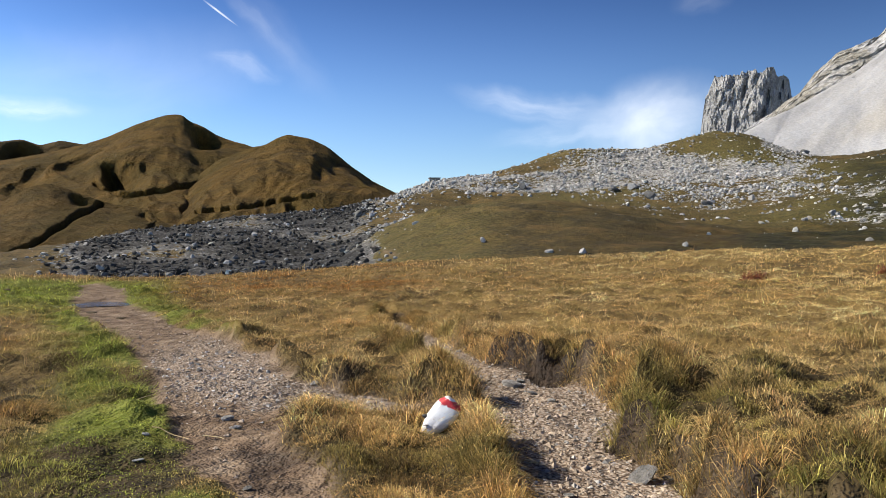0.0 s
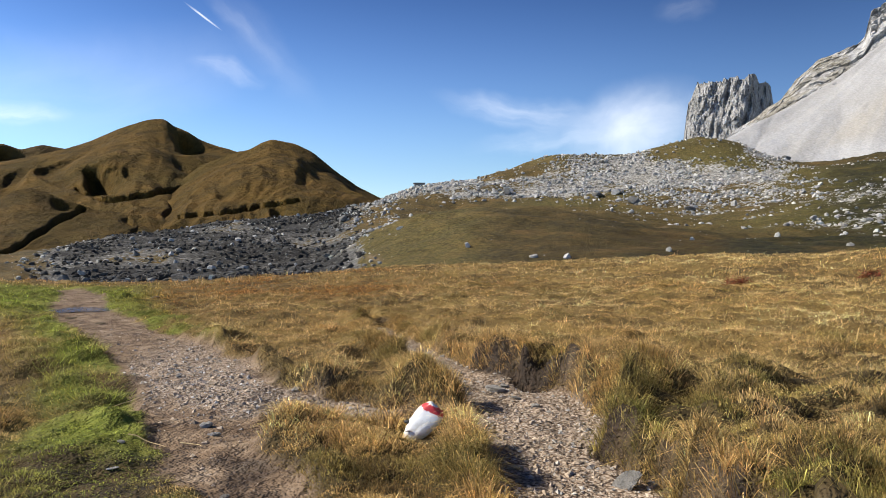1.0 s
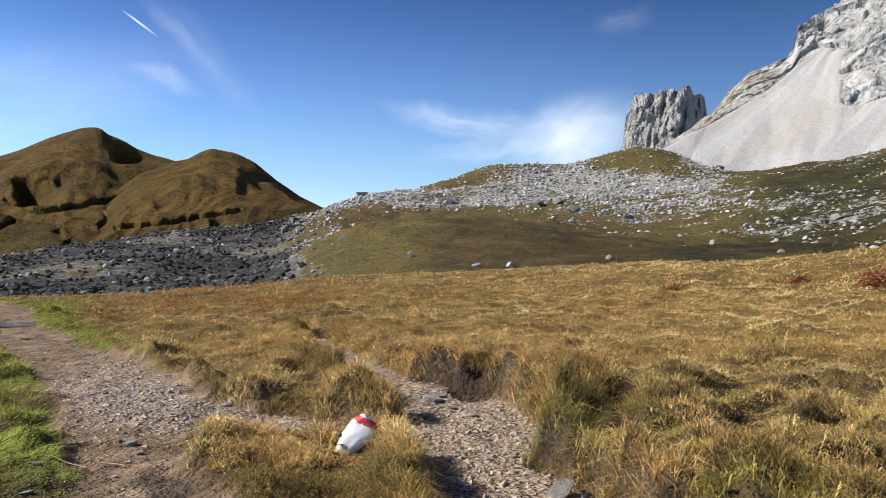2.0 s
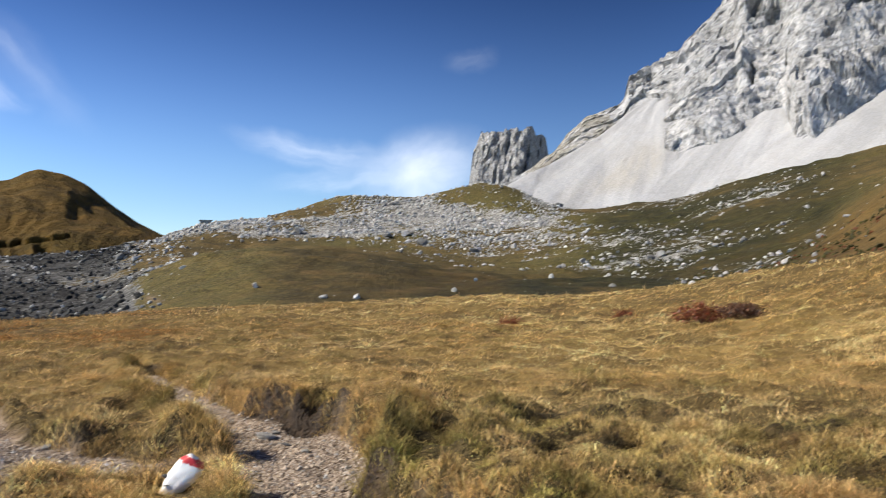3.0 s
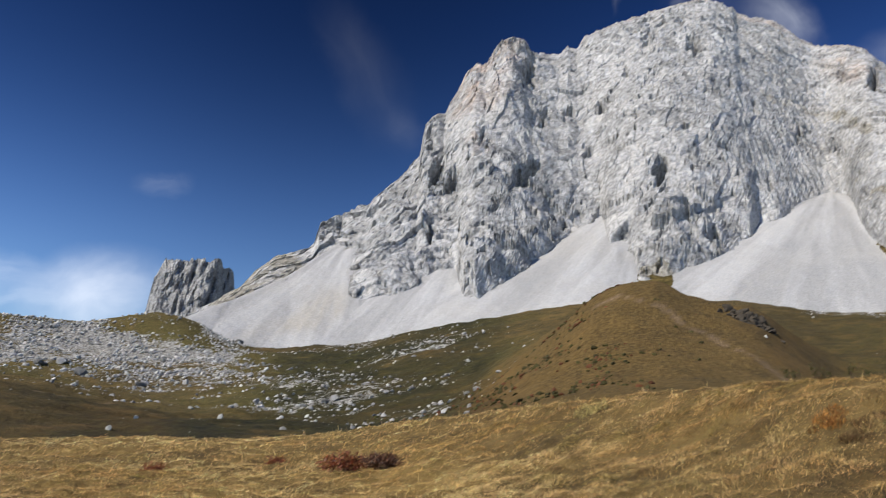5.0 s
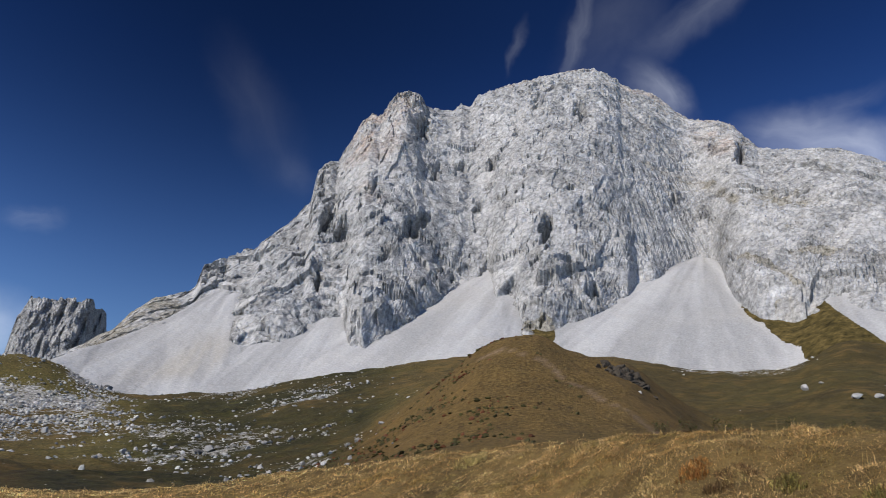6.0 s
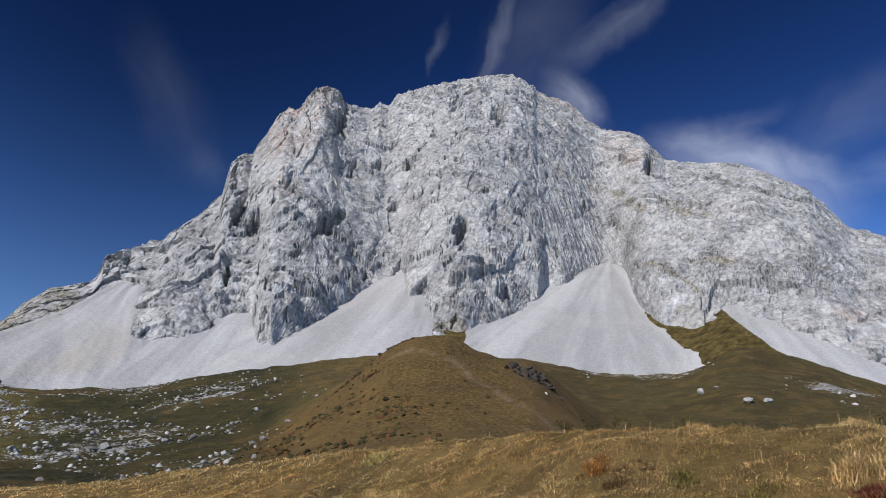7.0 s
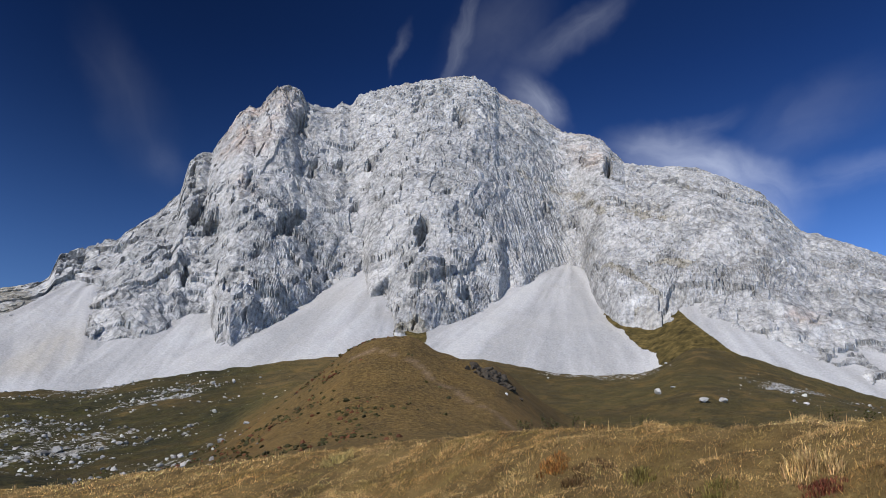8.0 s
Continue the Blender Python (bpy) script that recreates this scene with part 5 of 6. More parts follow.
# ---- the painted way mark ----
def build_marker():
    mark = new("trail_marker_stone")
    px, py = -0.03, 6.95
    pz = float(land(np.array([px]), np.array([py]))[0])
    mark.matrix_world = Matrix.Translation((px, py, pz + 0.13)) @ Euler((radians(-12), radians(-47), radians(-4))).to_matrix().to_4x4()
    v, f = ico(3)
    v = v.copy()
    # a long stone, blunt and broad at the painted end and narrow at the other
    taper = 0.62 + 0.38 * np.clip((v[:, 0] + 1) / 1.5, 0, 1)
    v[:, 1] *= taper
    v[:, 2] *= taper
    over = np.maximum(v[:, 0] - 0.72, 0)
    v[:, 0] -= 0.85 * over
    over = np.maximum(-v[:, 1] - 0.62, 0)
    v[:, 1] += 0.7 * over
    v += 0.05 * np.stack([fbm(v * 2.2 + k, 3) for k in (1, 20, 40)], 1)
    v *= np.array([0.26, 0.11, 0.125])
    mid = v[f].mean(1)
    along = mid[:, 0] + 0.03 * np.sin(mid[:, 2] * 14)
    names = (("painted_body", along < 0.132, WHITE_PAINT, "white-painted stone face"), ("red_stripe", (along >= 0.132) & (along < 0.194), RED_PAINT, "bright red painted stripe"), ("white_end", along >= 0.194, WHITE_PAINT, "white-painted blunt end"))
    for name, chosen, mat, label in names:
        used, index = np.unique(f[chosen], return_inverse=True)
        ob = new(name, mesh_of(name, v[used], index.reshape(-1, 3), mat))
        ob.parent = mark
        tagged(ob, label)
    bm = bmesh.new()
    bmesh.ops.create_uvsphere(bm, u_segments=10, v_segments=6, radius=1)
    bmesh.ops.transform(bm, matrix=Matrix.LocRotScale((-0.075, -0.035, 0.098), Euler((0, 0.9, 0)), (0.032, 0.02, 0.018)), verts=bm.verts)
    part("black_mark", bm, BLACK_PAINT, mark, "small black knob on the white stone")
    bm = bmesh.new()
    bmesh.ops.create_uvsphere(bm, u_segments=8, v_segments=5, radius=1)
    bmesh.ops.transform(bm, matrix=Matrix.LocRotScale((-0.12, -0.075, 0.035), Euler((0, 0.75, 0)), (0.035, 0.008, 0.005)), verts=bm.verts)
    part("black_line", bm, BLACK_PAINT, mark, "thin dark line below the knob")
    return tagged(mark, "white stone with a red stripe, set as trail marker in grass", "trail marker")


build_marker()


# ---- loose stones on and beside the trail ----
FLAT = [mesh_of("trail_stone", chipped(ICO1, 500 + k, 8, 0.06) * np.array([1, 0.85, 0.55]), ICO1[1], PALE, False, {"tint": np.ones((42, 3))}) for k in range(6)]
SLAB = mesh_of("trail_stone", chipped(ICO1, 520, 8, 0.05) * np.array([1, 0.8, 0.4]), ICO1[1], MASONRY, False, {"tint": np.ones((42, 3))})
for k, (x, y, size, label) in enumerate((
        (0.86, 9.95, 0.15, "pale angular stone at the edge of the trail"), (1.0, 10.15, 0.08, "small grey stone beside a larger pale one"), (1.52, 6.0, 0.17, "flat triangular grey slab beside the grass bank"), (1.72, 6.0, 0.09, "thin grey slab leaning on another"),
        (-2.08, 7.55, 0.10, "flat pale stone lying on the muddy trail"), (-1.9, 7.2, 0.06, "small flat pale stone on the trail"), (-3.3, 10.6, 0.06, "dark small stone on the trail"), (-3.5, 11.2, 0.05, "dark small stone on the trail"),
        (0.72, 6.45, 0.07, "flat brownish stone on the gravel"), (-1.65, 10.0, 0.09, "pale stone beside the gravel"), (1.05, 9.3, 0.08, "dark grey stone below the bank"), (1.25, 9.0, 0.07, "pale stone on the gravel"),
        (0.55, 11.4, 0.06, "pale stone on the narrow trail"), (0.25, 12.4, 0.06, "pale stone on the narrow trail"), (-1.05, 7.9, 0.05, "pale pebble on the gravel"), (-2.3, 5.9, 0.05, "pale stone in the moss"), (-2.5, 6.6, 0.045, "pale stone in the moss"),
        (1.3, 5.5, 0.06, "flat pale stone on the gravel"), (0.9, 5.6, 0.05, "pale stone on the gravel"), (-1.35, 5.4, 0.05, "dark stone in the mud"), (4.9, 9.0, 0.16, "pinkish stone half hidden in the grass"))):
    ob = new("trail_stone", SLAB if "slab" in label or "dark" in label else FLAT[k % 6])
    z = float(land(np.array([x]), np.array([y]))[0])
    ob.matrix_world = Matrix.LocRotScale((x, y, z + size * 0.22), Euler((0.1, 0.55 if "slab" in label else 0.1, k * 1.9)), (size, size, size * 0.9))
    tagged(ob, label, "stone", "stones along the trail")


def build_gravel():
    rng = np.random.RandomState(71)
    az, r, x, y = spread(rng, 90000, -28, 22, 4.6, 19)
    a, b = trails(x, y)
    stony = step(0.06, -0.12, b) + 0.5 * step(0.0, -0.2, a) * inside(x, y, -4.5, -1.8, 8.4, 16, 0.6, 1.5) + 0.06 * step(0.0, -0.2, a)
    keep = rng.uniform(size=len(x)) < stony * 0.55
    x, y, r = x[keep][:19000], y[keep][:19000], r[keep][:19000]
    k = len(x)
    size = 0.008 + 0.034 * rng.uniform(size=k) ** 4
    shade = rng.uniform(0.2, 0.52, k)
    tint = shade[:, None] * np.where(rng.uniform(size=(k, 1)) < 0.8, np.array([[0.95, 0.78, 0.61]]), np.array([[1.0, 0.96, 0.9]]))
    me = stones_mesh("gravel", x, y, size, tint, rng, DEBRIS, 14, 0.35, OCTA)
    return tagged(new("gravel", me), "loose pale and brown gravel on the worn trail", "gravel", kind="stuff")


build_gravel()


def puddle(x, y, rx, ry, turn, label):
    bm = bmesh.new()
    ring = []
    for k in range(36):
        t = k / 36 * math.tau
        w = 1 + 0.16 * math.sin(3 * t + x) + 0.1 * math.sin(5 * t + y)
        ring.append(bm.verts.new((rx * w * math.cos(t), ry * w * math.sin(t), 0)))
    bm.faces.new(ring)
    me = bpy.data.meshes.new("puddle")
    bm.to_mesh(me)
    bm.free()
    me.materials.append(WATER)
    ob = new("puddle", me)
    level = POOL_Z
    ob.matrix_world = pose(x, y, level, 0, 0, turn)
    return tagged(ob, label, "puddle", kind="structure")


puddle(-10.1, 23.0, 0.9, 1.1, 10, "shallow bright puddle across the trail")


# ---- grass ----
STRAW, OCHRE, OLIVE, GREEN, RUST, UMBER = (np.array(c) for c in ((0.64, 0.445, 0.20), (0.41, 0.25, 0.092), (0.17, 0.142, 0.042), (0.19, 0.25, 0.03), (0.34, 0.155, 0.04), (0.08, 0.048, 0.02)))


def blades(name, label, x, y, height, lean, width, per, colors, rng, bend=True, spread_r=0.10):
    """Tufts of curved grass blades in one mesh."""
    n = len(x) * per
    tx, ty = np.repeat(x, per), np.repeat(y, per)
    way, off = rng.uniform(0, math.tau, n), np.sqrt(rng.uniform(size=n)) * np.repeat(spread_r + 0 * x, per)
    bx, by = tx + off * np.cos(way), ty + off * np.sin(way)
    bz = land(bx, by) - 0.012
    h = np.repeat(height, per) * rng.uniform(0.45, 1.15, n)
    w = np.repeat(width, per) * rng.uniform(0.6, 1.3, n)
    dir_a = way + rng.normal(0, 0.7, n)
    out = np.repeat(lean, per) * rng.uniform(0.2, 1.3, n) * h
    dx, dy = np.cos(dir_a), np.sin(dir_a)
    side = rng.uniform(0, math.tau, n)
    sx, sy = np.cos(side) * w / 2, np.sin(side) * w / 2
    tone = np.repeat(colors, per, axis=0) * np.clip(np.exp(rng.normal(-0.15, 0.5, (n, 1))), 0.25, 2.0) * rng.uniform(0.93, 1.07, (n, 3))
    base = np.stack([bx, by, bz], 1)
    s3 = np.stack([sx, sy, 0 * sx], 1)
    tip = base + np.stack([dx * out, dy * out, h * (1 - 0.5 * np.clip(out / h, 0, 1.5))], 1)
    if bend:
        mid = base + np.stack([dx * out * 0.32, dy * out * 0.32, h * 0.62], 1)
        V = np.stack([base - s3, base + s3, mid + s3 * 0.75, mid - s3 * 0.75, tip], 1)
        F = np.array([[0, 1, 2], [0, 2, 3], [3, 2, 4]])
    else:
        V = np.stack([base - s3, base + s3, tip], 1)
        F = np.array([[0, 1, 2]])
    k = V.shape[1]
    C = np.repeat(tone[:, None, :], k, axis=1)
    F = F[None] + (np.arange(n) * k)[:, None, None]
    me = mesh_of(name, V.reshape(-1, 3), F.reshape(-1, 3), BLADE, True, {"tint": C.reshape(-1, 3)})
    return tagged(new(name, me), label, "grass", kind="stuff")


def turf_colors(x, y, rng):
    """Autumn grass colours by place: straw, ochre, olive, green verge, rusty hollows."""
    p = xyz(x, y)
    k = len(x)
    a, b = fbm(p / 5.5, 3)[:, None], fbm(p / 1.3 + 30, 3)[:, None]
    c = OCHRE + (STRAW - OCHRE) * np.clip(0.5 + 1.1 * a + rng.normal(0, 0.25, (k, 1)), 0, 1)
    c = c + (OLIVE - c) * np.clip(0.14 + 0.2 * step(14, 8, np.hypot(x, y))[:, None] + 1.3 * b + rng.normal(0, 0.3, (k, 1)), 0, 0.85)
    az, r = np.degrees(np.arctan2(x, y)), np.hypot(x, y)
    t, _ = trails(x, y)
    left = step(0.4, -0.4, x + 0.30 * y)
    verge = (left * step(1.7, 0.6, t) * step(-0.5, 0.2, fbm(p / 1.8 + 9, 3)))[:, None]
    c = c + (OLIVE * 0.9 - c) * (left * step(16, 10, r) * 0.5)[:, None]
    c = c + (RUST * 0.85 - c) * (left * step(0.05, 0.5, fbm(p / 2.2 + 60, 3)) * step(1.0, 2.0, t) * 0.7)[:, None]
    c = c + (GREEN - c) * np.maximum(verge, inside(az, r, -32, -19, 22, 37, 2, 4)[:, None]) * 0.85
    c = c + (RUST - c) * (inside(az, r, -20, -1, 25, 44, 3, 4) * np.clip(0.5 + 1.2 * a[:, 0], 0, 0.9))[:, None]
    lush = step(0.25, 0.55, fbm(p / 1.5 + 77, 3)) * step(12, 6, r) * step(0.5, 2.0, x)
    c = c + (GREEN * 1.1 - c) * (lush * 0.35)[:, None]
    # umber clumps, strongest close by, paint the dark shade among tufts
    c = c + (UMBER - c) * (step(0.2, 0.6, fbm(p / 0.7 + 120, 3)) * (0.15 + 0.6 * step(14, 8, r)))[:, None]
    slope = inside(az, r, 46, 120, 6, 30, 4, 2)
    c = c + (np.array((0.24, 0.125, 0.036)) - c) * (inside(az, r, 24, 50, 26, 70, 4, 4) * 0.2)[:, None]
    c = c + (UMBER * 1.3 - c) * (slope * np.clip(-0.1 + 1.5 * fbm(p / 0.9 + 140, 3) + rng.normal(0, 0.2, k), 0, 0.8))[:, None]
    c = c + (np.array((0.30, 0.10, 0.035)) - c) * (slope * step(0.4, 0.7, fbm(p / 1.7 + 170, 3)) * 0.2)[:, None]
    c = c * np.clip(np.exp(rng.normal(0.1, 0.34, (k, 1))), 0.45, 2.0)
    # tint raised or lowered by bearing and distance
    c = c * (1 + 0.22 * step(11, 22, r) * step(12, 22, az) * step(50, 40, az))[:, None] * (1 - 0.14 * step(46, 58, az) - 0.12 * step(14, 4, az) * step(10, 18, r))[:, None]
    return np.clip(c, 0.01, 0.8)


def off_trail(x, y, margin, rng, banks=True):
    a, b = trails(x, y)
    ok = (np.minimum(a - 0.05, b) > margin) & (np.hypot(x + 0.02, y - 6.85) > 0.26)
    darkened = (right_bank(x, y) > 0.1) & (b < 0.13) & (fbm(xyz(x, y) / 0.8 + 6, 2) > 0.26) & (y < 15)
    if banks:
        ok &= ~darkened
    for hx, hy, hr in NICHES:
        ok &= np.hypot(x - hx, y - hy) > hr * 0.6
    return ok


rng = np.random.RandomState(55)
az, r, x, y = spread(rng, 5200, -34, 52, 4.4, 9.4)
tuft = spread(rng, 1300, -18, 9, 4.7, 7.9)
az, r, x, y = (np.concatenate(pair) for pair in zip((az, r, x, y), tuft))
ok = off_trail(x, y, 0.03, rng)
x, y, r = x[ok], y[ok], r[ok]
t, s = trails(x, y)
moss = step(0.3, -0.3, x + 0.30 * y) * step(1.6, 0.7, t)
edge = step(0.7, 0.1, s)
lump = fbm(xyz(x, y) / 0.8 + 40, 3)
tall = (0.10 + 0.16 * lump + 0.02 * edge) * (1 - 0.78 * moss) * (1 - 0.3 * inside(x, y, -1.6, 0.5, 4.8, 7.7, 0.2, 0.2))
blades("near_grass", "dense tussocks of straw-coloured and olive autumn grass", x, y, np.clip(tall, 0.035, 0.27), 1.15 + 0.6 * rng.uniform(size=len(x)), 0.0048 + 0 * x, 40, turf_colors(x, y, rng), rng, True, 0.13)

az, r, x, y = spread(rng, 22000, -36, 70, 15, 31)
mid_belt = spread(rng, 13000, -36, 56, 8.8, 16)
az, r, x, y = (np.concatenate(pair) for pair in zip((az, r, x, y), mid_belt))
more = spread(rng, 20000, 44, 96, 9.5, 24)
az, r, x, y = (np.concatenate(pair) for pair in zip((az, r, x, y), more))
ok = off_trail(x, y, 0.08, rng) & (r < BROW_R(az) * 1.1)
x, y, r, az = x[ok], y[ok], r[ok], az[ok]
lump = fbm(xyz(x, y) / 0.8 + 40, 3)
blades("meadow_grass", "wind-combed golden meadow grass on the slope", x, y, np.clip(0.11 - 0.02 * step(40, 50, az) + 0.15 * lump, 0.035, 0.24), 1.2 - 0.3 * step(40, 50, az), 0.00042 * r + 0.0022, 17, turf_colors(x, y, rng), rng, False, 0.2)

az, r, x, y = spread(rng, 30000, -38, 70, 28, 58)
ok = off_trail(x, y, 0.1, rng) & (r < BROW_R(az) * 1.12)
x, y, r, az = x[ok], y[ok], r[ok], az[ok]
lump = fbm(xyz(x, y) / 2.5 + 200, 3)
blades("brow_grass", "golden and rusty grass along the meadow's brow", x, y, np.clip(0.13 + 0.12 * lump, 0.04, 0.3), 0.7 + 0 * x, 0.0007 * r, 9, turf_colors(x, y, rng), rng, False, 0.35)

# tall dry stalks that stand out of the turf, most of them on the brow
az, r, x, y = spread(rng, 1300, -30, 96, 8, 46)
ok = off_trail(x, y, 0.3, rng) & (r < BROW_R(az) * 1.04) & ((rng.uniform(size=len(x)) < 0.2) | (r > BROW_R(az) * 0.8))
x, y, r = x[ok], y[ok], r[ok]
blades("dry_stalks", "tall thin dry grass stalks standing above the turf", x, y, 0.22 + 0.22 * rng.uniform(size=len(x)), 0.35 + 0 * x, 0.0003 * r + 0.002, 4, np.tile(STRAW * 0.8, (len(x), 1)), rng, True, 0.08)

# single tussocks that stand out of the slope: paler, greener or redder than the turf
for tx, ty, wide, high, count, tone, label in (
        (15.4, 0.75, 0.42, 0.42, 110, STRAW * 0.75, "large pale tussock of arching dry grass"), (21.7, 16.4, 0.6, 0.4, 110, STRAW * 0.62 + np.array((0, 0.04, 0)), "pale greenish tussock standing on the meadow's brow"),
        (14.6, 0.5, 0.32, 0.2, 80, np.array((0.13, 0.038, 0.022)), "deep red tuft of autumn leaves in the grass"), (15.6, 4.9, 0.5, 0.24, 90, UMBER * 1.5, "dark brown tussock in the golden grass"),
        (15.5, 3.8, 0.3, 0.2, 70, OLIVE, "small green tuft in the golden grass"), (14.8, 2.2, 0.35, 0.2, 70, OLIVE * 0.9, "small green tuft in the golden grass"), (15.9, 5.9, 0.4, 0.22, 80, RUST * 0.8, "rusty brown tussock in the golden grass")):
    spot = spread(rng, 14, 0, 360, 0, wide)
    tone = np.clip(np.tile(tone, (14, 1)) * rng.uniform(0.8, 1.2, (14, 1)), 0.01, 0.8)
    ob = blades("grass_tussock", label, tx + spot[2], ty + spot[3], high * (1.05 - 0.45 * spot[1] / wide), 0.75 + 0 * spot[1], 0.011 + 0 * spot[1], count // 2, tone, rng, True, 0.13)
    tagged(ob, label, "tussock", "tussocks on the slope", kind="thing")


def herb(x, y, high, seed):
    """A withered upright herb: thin stems with small dull green leaves."""
    rng = np.random.RandomState(seed)
    plant = new("meadow_herb")
    plant.matrix_world = Matrix.Translation((x, y, float(land(np.array([x]), np.array([y]))[0]) - 0.02))
    verts, faces, leaf, lface = [], [], [], []
    for _ in range(7):
        a, out = rng.uniform(0, math.tau), rng.uniform(0.03, 0.16)
        top = np.array((out * math.cos(a), out * math.sin(a), high * rng.uniform(0.6, 1.0)))
        root = np.array((0.25 * top[0], 0.25 * top[1], 0.0))
        k = len(verts)
        for j in range(3):
            b = j / 3 * math.tau
            verts.append(root + 0.007 * np.array((math.cos(b), math.sin(b), 0)))
        verts.append(top)
        faces += [(k, k + 1, k + 3), (k + 1, k + 2, k + 3), (k + 2, k, k + 3)]
        for t in rng.uniform(0.3, 1.0, 16):
            c = root + (top - root) * t
            d = rng.normal(size=3) * np.array((1, 1, 0.5))
            d /= np.linalg.norm(d)
            w = np.cross(d, (0.2, 0.1, 1.0))
            size = rng.uniform(0.02, 0.045)
            k = len(leaf)
            leaf += [c, c + d * size + w * size * 0.4, c + d * size * 2.2, c + d * size - w * size * 0.4]
            lface.append((k, k + 1, k + 2, k + 3))
    stems = new("stems", mesh_of("stems", np.array(verts), np.array(faces), TWIG, False))
    tone = np.tile([0.085, 0.095, 0.03], (len(leaf), 1)) * np.repeat(rng.uniform(0.5, 1.5, (len(lface), 1)), 4, axis=0)
    leaves = new("leaves", mesh_of("leaves", np.array(leaf), np.array(lface), LEAF, False, {"tint": tone}))
    for ob, label in ((stems, "thin brown stems"), (leaves, "small dull green leaves")):
        ob.parent = plant
        tagged(ob, label)
    return tagged(plant, "withered upright green herb on the meadow's brow", "herb", "herbs on the brow")


for k, (at, high) in enumerate(((66.6, 0.5), (67.2, 0.38), (68.6, 0.55), (69.3, 0.42), (70.9, 0.48), (71.7, 0.4), (75.8, 0.4), (79.3, 0.36), (85.5, 0.34), (88.0, 0.4), (90.0, 0.34))):
    far = float(BROW_R(np.array([at]))[0]) * 0.99
    herb(far * math.sin(radians(at)), far * math.cos(radians(at)), high, 800 + k)

# sedge clumps along the broken trail banks
az, r, x, y = spread(rng, 16000, -20, 26, 4.6, 18)
a, b = trails(x, y)
ok = (b > 0.0) & (b < 0.3) & (a > 0.1) & off_trail(x, y, -0.03, rng, False)
x, y = x[ok], y[ok]
blades("bank_grass", "shaggy grass overhanging the broken trail banks", x, y, 0.13 + 0.1 * rng.uniform(size=len(x)), 1.6 + 0 * x, 0.005 + 0 * x, 36, turf_colors(x, y, rng), rng, True, 0.09)


def build_scrub():
    rng = np.random.RandomState(91)
    az, r, x, y = spread(rng, 14000, 34, 66, 50, 152)
    fit = np.clip(0.1 + 1.9 * fbm(xyz(x, y) / 11, 3), 0, 1) * step(62, 46, az)
    keep = rng.uniform(size=len(x)) < fit * 0.5
    x, y = x[keep], y[keep]
    k = len(x)
    tint = np.where(rng.uniform(size=(k, 1)) < 0.7, np.array([[0.05, 0.045, 0.015]]), np.array([[0.10, 0.04, 0.018]])) * rng.uniform(0.6, 1.4, (k, 1))
    me = stones_mesh("low_scrub", x, y, 0.14 + 0.4 * rng.uniform(size=k) ** 2, tint, rng, BLADE, 10, 0.46)
    return tagged(new("low_scrub", me), "low dark heather and bilberry cushions on the knoll", "scrub", kind="stuff")


build_scrub()


def build_bush(x, y, width, high, count, tones, label, seed):
    """A low shrub: a mound of twigs with many small leaves."""
    rng = np.random.RandomState(seed)
    bush = new("red_shrub")
    z = float(land(np.array([x]), np.array([y]))[0])
    bush.matrix_world = Matrix.Translation((x, y, z))
    n = 70
    a, q = rng.uniform(0, math.tau, n), np.sqrt(rng.uniform(size=n))
    tips = np.stack([width / 2 * q * np.cos(a), width / 2 * 0.7 * q * np.sin(a), high * np.sqrt(1 - 0.8 * q * q) * rng.uniform(0.7, 1.1, n)], 1)
    foot = tips * np.array([0.45, 0.45, 0.0]) - np.array([0, 0, 0.05])
    s = np.stack([np.cos(a + 1.57), np.sin(a + 1.57), 0 * a], 1) * 0.012
    up = np.tile([0.0, 0.0, 0.012], (n, 1)) + 0.006 * np.stack([np.cos(a), np.sin(a), 0 * a], 1)
    V = np.stack([foot - s, foot + s, foot + up, tips], 1).reshape(-1, 3)
    F = (np.array([[0, 1, 3], [1, 2, 3], [2, 0, 3]])[None] + (np.arange(n) * 4)[:, None, None]).reshape(-1, 3)
    twigs = new("twigs", mesh_of("twigs", V, F, TWIG, False))
    twigs.parent = bush
    tagged(twigs, "thin dark brown twigs")
    pick = rng.randint(0, n, count)
    c = tips[pick] * rng.uniform(0.55, 1.12, (count, 1)) + rng.normal(0, 0.11, (count, 3)) * np.array([1, 1, 0.7])
    c[:, 2] = np.maximum(c[:, 2], 0.02)
    u, w = rng.normal(size=(count, 3)), rng.normal(size=(count, 3))
    u /= np.linalg.norm(u, axis=1)[:, None]
    w /= np.linalg.norm(w, axis=1)[:, None]
    size = rng.uniform(0.03, 0.07, (count, 1))
    V = np.stack([c - u * size, c + w * size * 0.5, c + u * size, c - w * size * 0.5], 1).reshape(-1, 3)
    F = np.array([[0, 1, 2, 3]]) + (np.arange(count) * 4)[:, None]
    tint = np.array(tones)[rng.randint(0, len(tones), count)] * rng.uniform(0.6, 1.4, (count, 1))
    leaves = new("leaves", mesh_of("leaves", V, F, LEAF, False, {"tint": np.repeat(tint, 4, axis=0)}))
    leaves.parent = bush
    tagged(leaves, "small red-brown autumn leaves")
    return tagged(bush, label, "shrub", "autumn shrubs in the meadow")


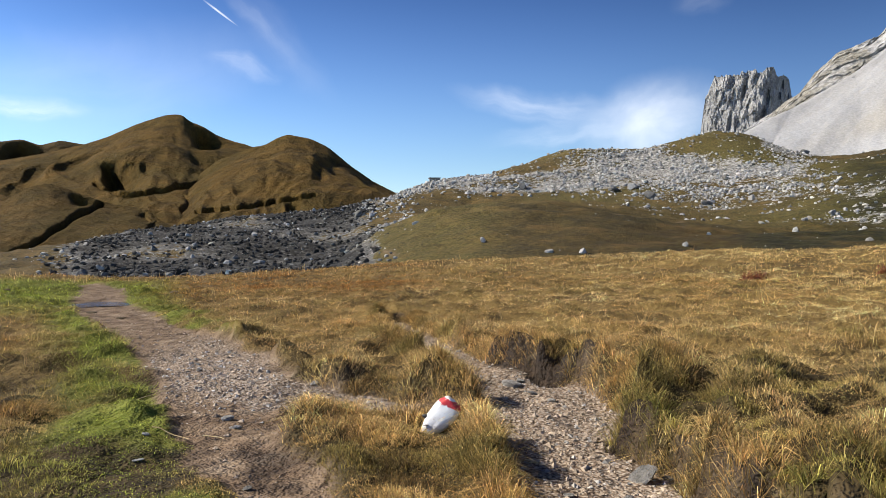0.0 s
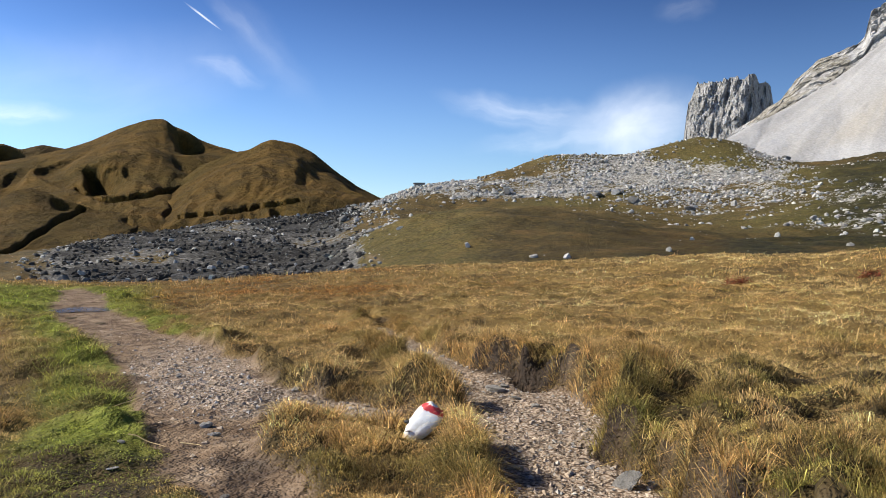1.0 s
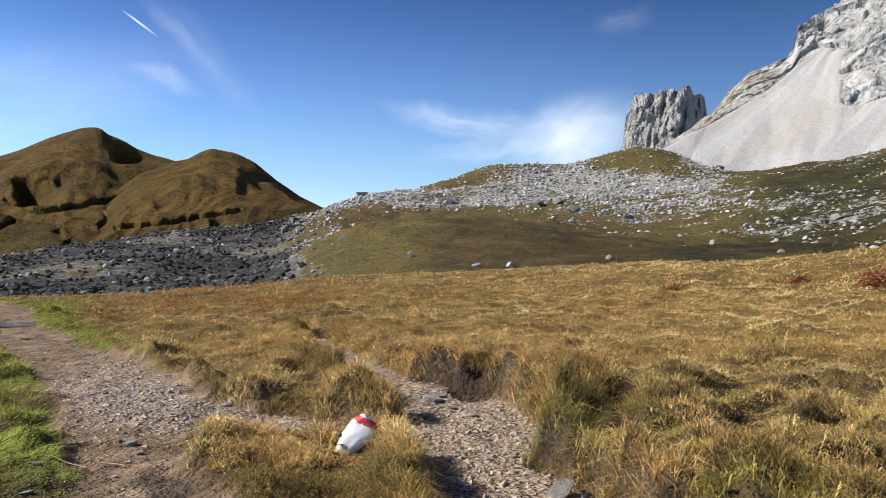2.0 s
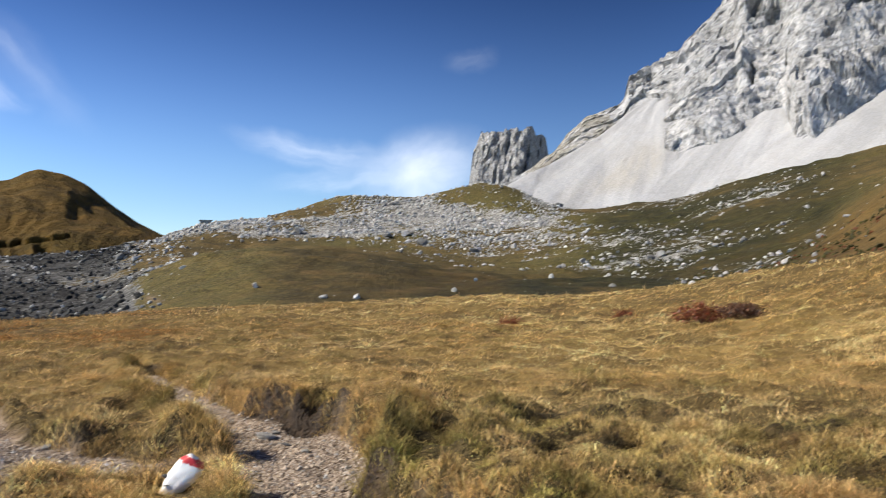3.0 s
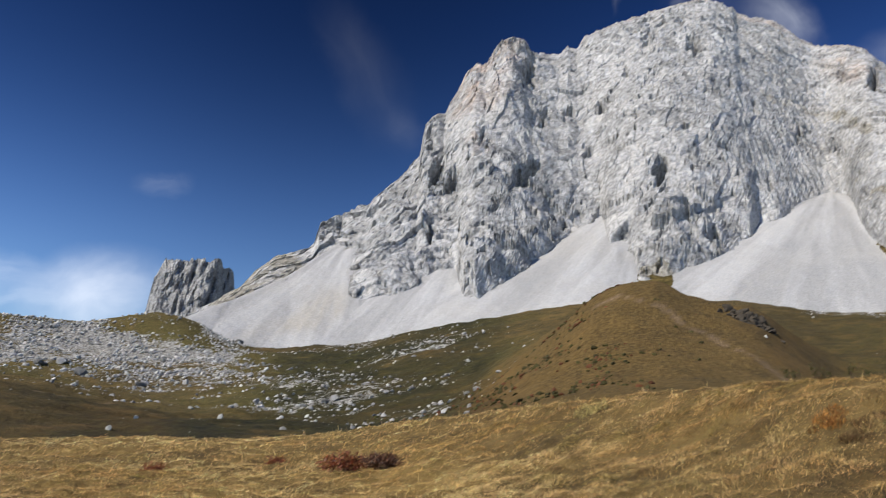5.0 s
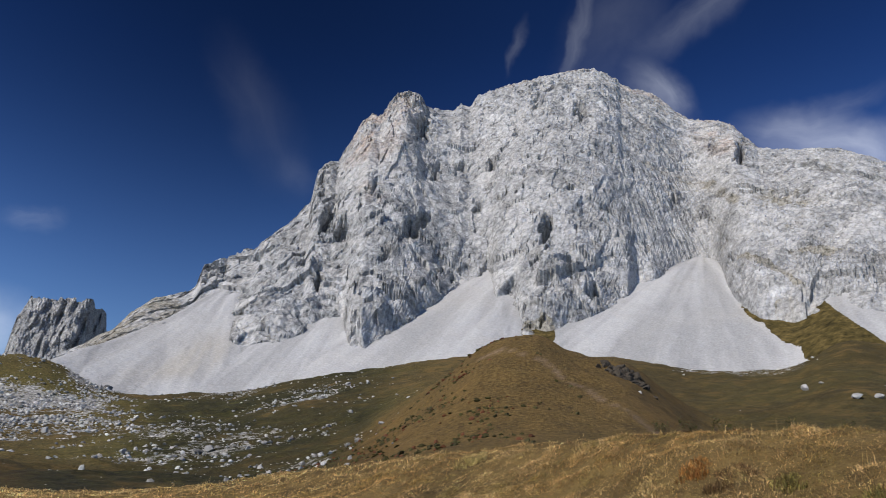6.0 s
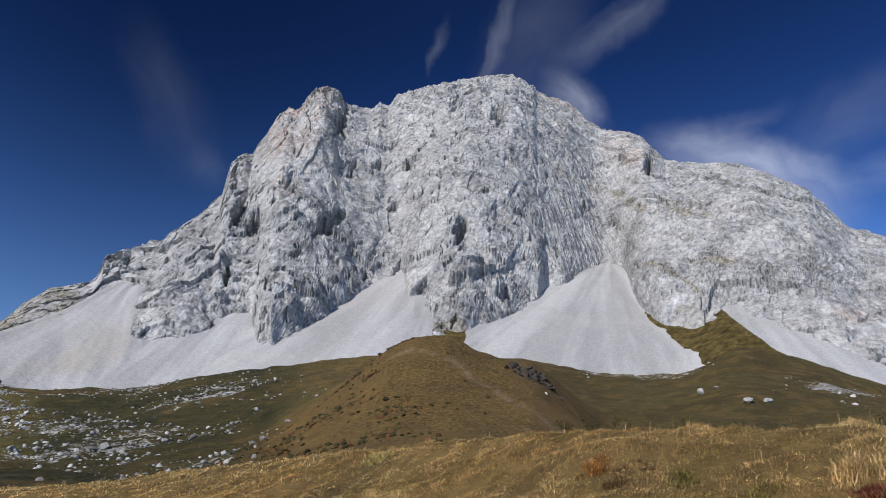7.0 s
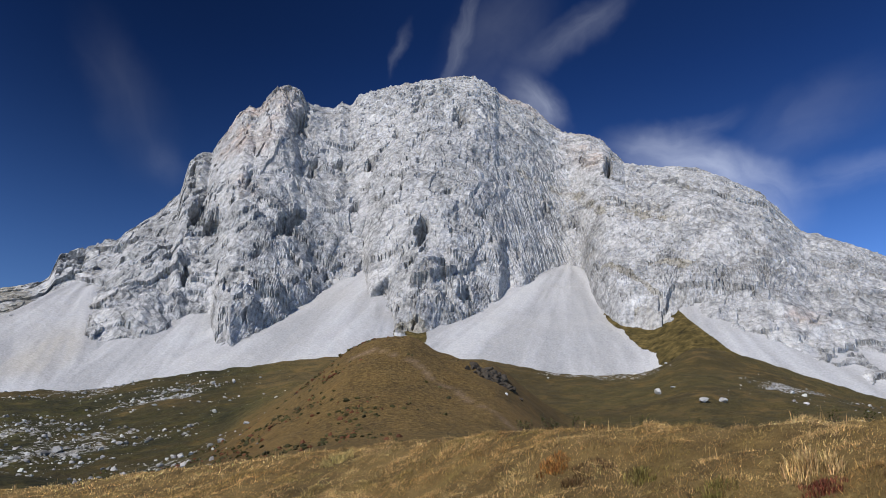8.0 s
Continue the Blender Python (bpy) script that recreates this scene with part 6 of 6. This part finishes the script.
REDS = [(0.20, 0.045, 0.016), (0.25, 0.075, 0.022), (0.13, 0.032, 0.014), (0.22, 0.11, 0.032)]
BROWNS = [(0.10, 0.035, 0.016), (0.06, 0.026, 0.014), (0.14, 0.06, 0.024)]
build_bush(15.5, 22.2, 1.9, 0.62, 2400, REDS, "low bilberry shrub with deep red autumn leaves", 1)
build_bush(16.6, 21.4, 1.7, 0.46, 1700, BROWNS, "dark brownish-red low shrub beside a redder one", 2)
build_bush(16.0, 28.0, 0.8, 0.24, 500, REDS, "small rusty red shrub in the golden grass", 3)
build_bush(10.9, 27.5, 0.8, 0.28, 500, REDS, "small rusty red shrub in the golden grass", 4)


# ---- small things on the ground ----
def twig(x, y, length, turn, label):
    """A dry bent stalk lying on the ground."""
    t = np.linspace(0, 1, 7)
    cx, cy = (t - 0.5) * length, 0.12 * length * np.sin(3 * t)
    a = radians(turn)
    wx, wy = x + cx * math.cos(a) - cy * math.sin(a), y + cx * math.sin(a) + cy * math.cos(a)
    wz = land(wx, wy) + 0.03
    rad = 0.006 * (1 - 0.6 * t)
    k = np.arange(5) / 5 * math.tau
    V = np.stack([wx[:, None] - math.sin(a) * rad[:, None] * np.cos(k), wy[:, None] + math.cos(a) * rad[:, None] * np.cos(k), wz[:, None] + rad[:, None] * np.sin(k)], 2).reshape(-1, 3)
    V -= (x, y, wz[0])
    ob = new("dry_twig", mesh_of("dry_twig", V, sheet(7, 5, True), BLADE, True, {"tint": np.tile([0.45, 0.36, 0.2], (35, 1))}))
    ob.location = (x, y, wz[0])
    return tagged(ob, label, "twig", "twigs beside the trail")


twig(-2.35, 6.75, 0.42, -28, "bent pale dry twig lying on green moss")
twig(-1.98, 6.75, 0.30, -40, "short pale dry twig on the muddy trail")
twig(-3.3, 8.9, 0.35, 25, "thin pale dry stalk lying on moss")

CLOD = [mesh_of("earth_clod", chipped(ICO1, 700 + k, 4, 0.16) * np.array([1.2, 1, 0.6]), ICO1[1], material("dark_turf_clod", lambda n: (n.ramp(n.noise(n.place(), 6.0, 5, 0.7), (0.35, (0.03, 0.022, 0.012)), (0.65, (0.12, 0.085, 0.04))), 0.95, n.bump(n.noise(n.place(), 12.0, 4), 0.8, 0.05), {})), False) for k in range(3)]
for k, (x, y, size, label) in enumerate(((-8.9, 19.9, 0.16, "dark clod of earth beside the trail"), (-9.4, 27.6, 0.34, "dark grassy hump of earth at the trail's edge"), (-14.9, 26.8, 0.22, "dark clod of earth on the green turf"), (-7.5, 18.3, 0.13, "dark clod of earth on the trail"),
                                         (-11.2, 30.4, 0.25, "dark clod of earth at the meadow's edge"))):
    ob = new("earth_clod", CLOD[k % 3])
    z = float(land(np.array([x]), np.array([y]))[0])
    ob.matrix_world = Matrix.LocRotScale((x, y, z + size * 0.12), Euler((0, 0, k * 2.1)), (size * 0.8, size * 0.7, size * 0.6))
    tagged(ob, label, "earth clod", "earth clods")
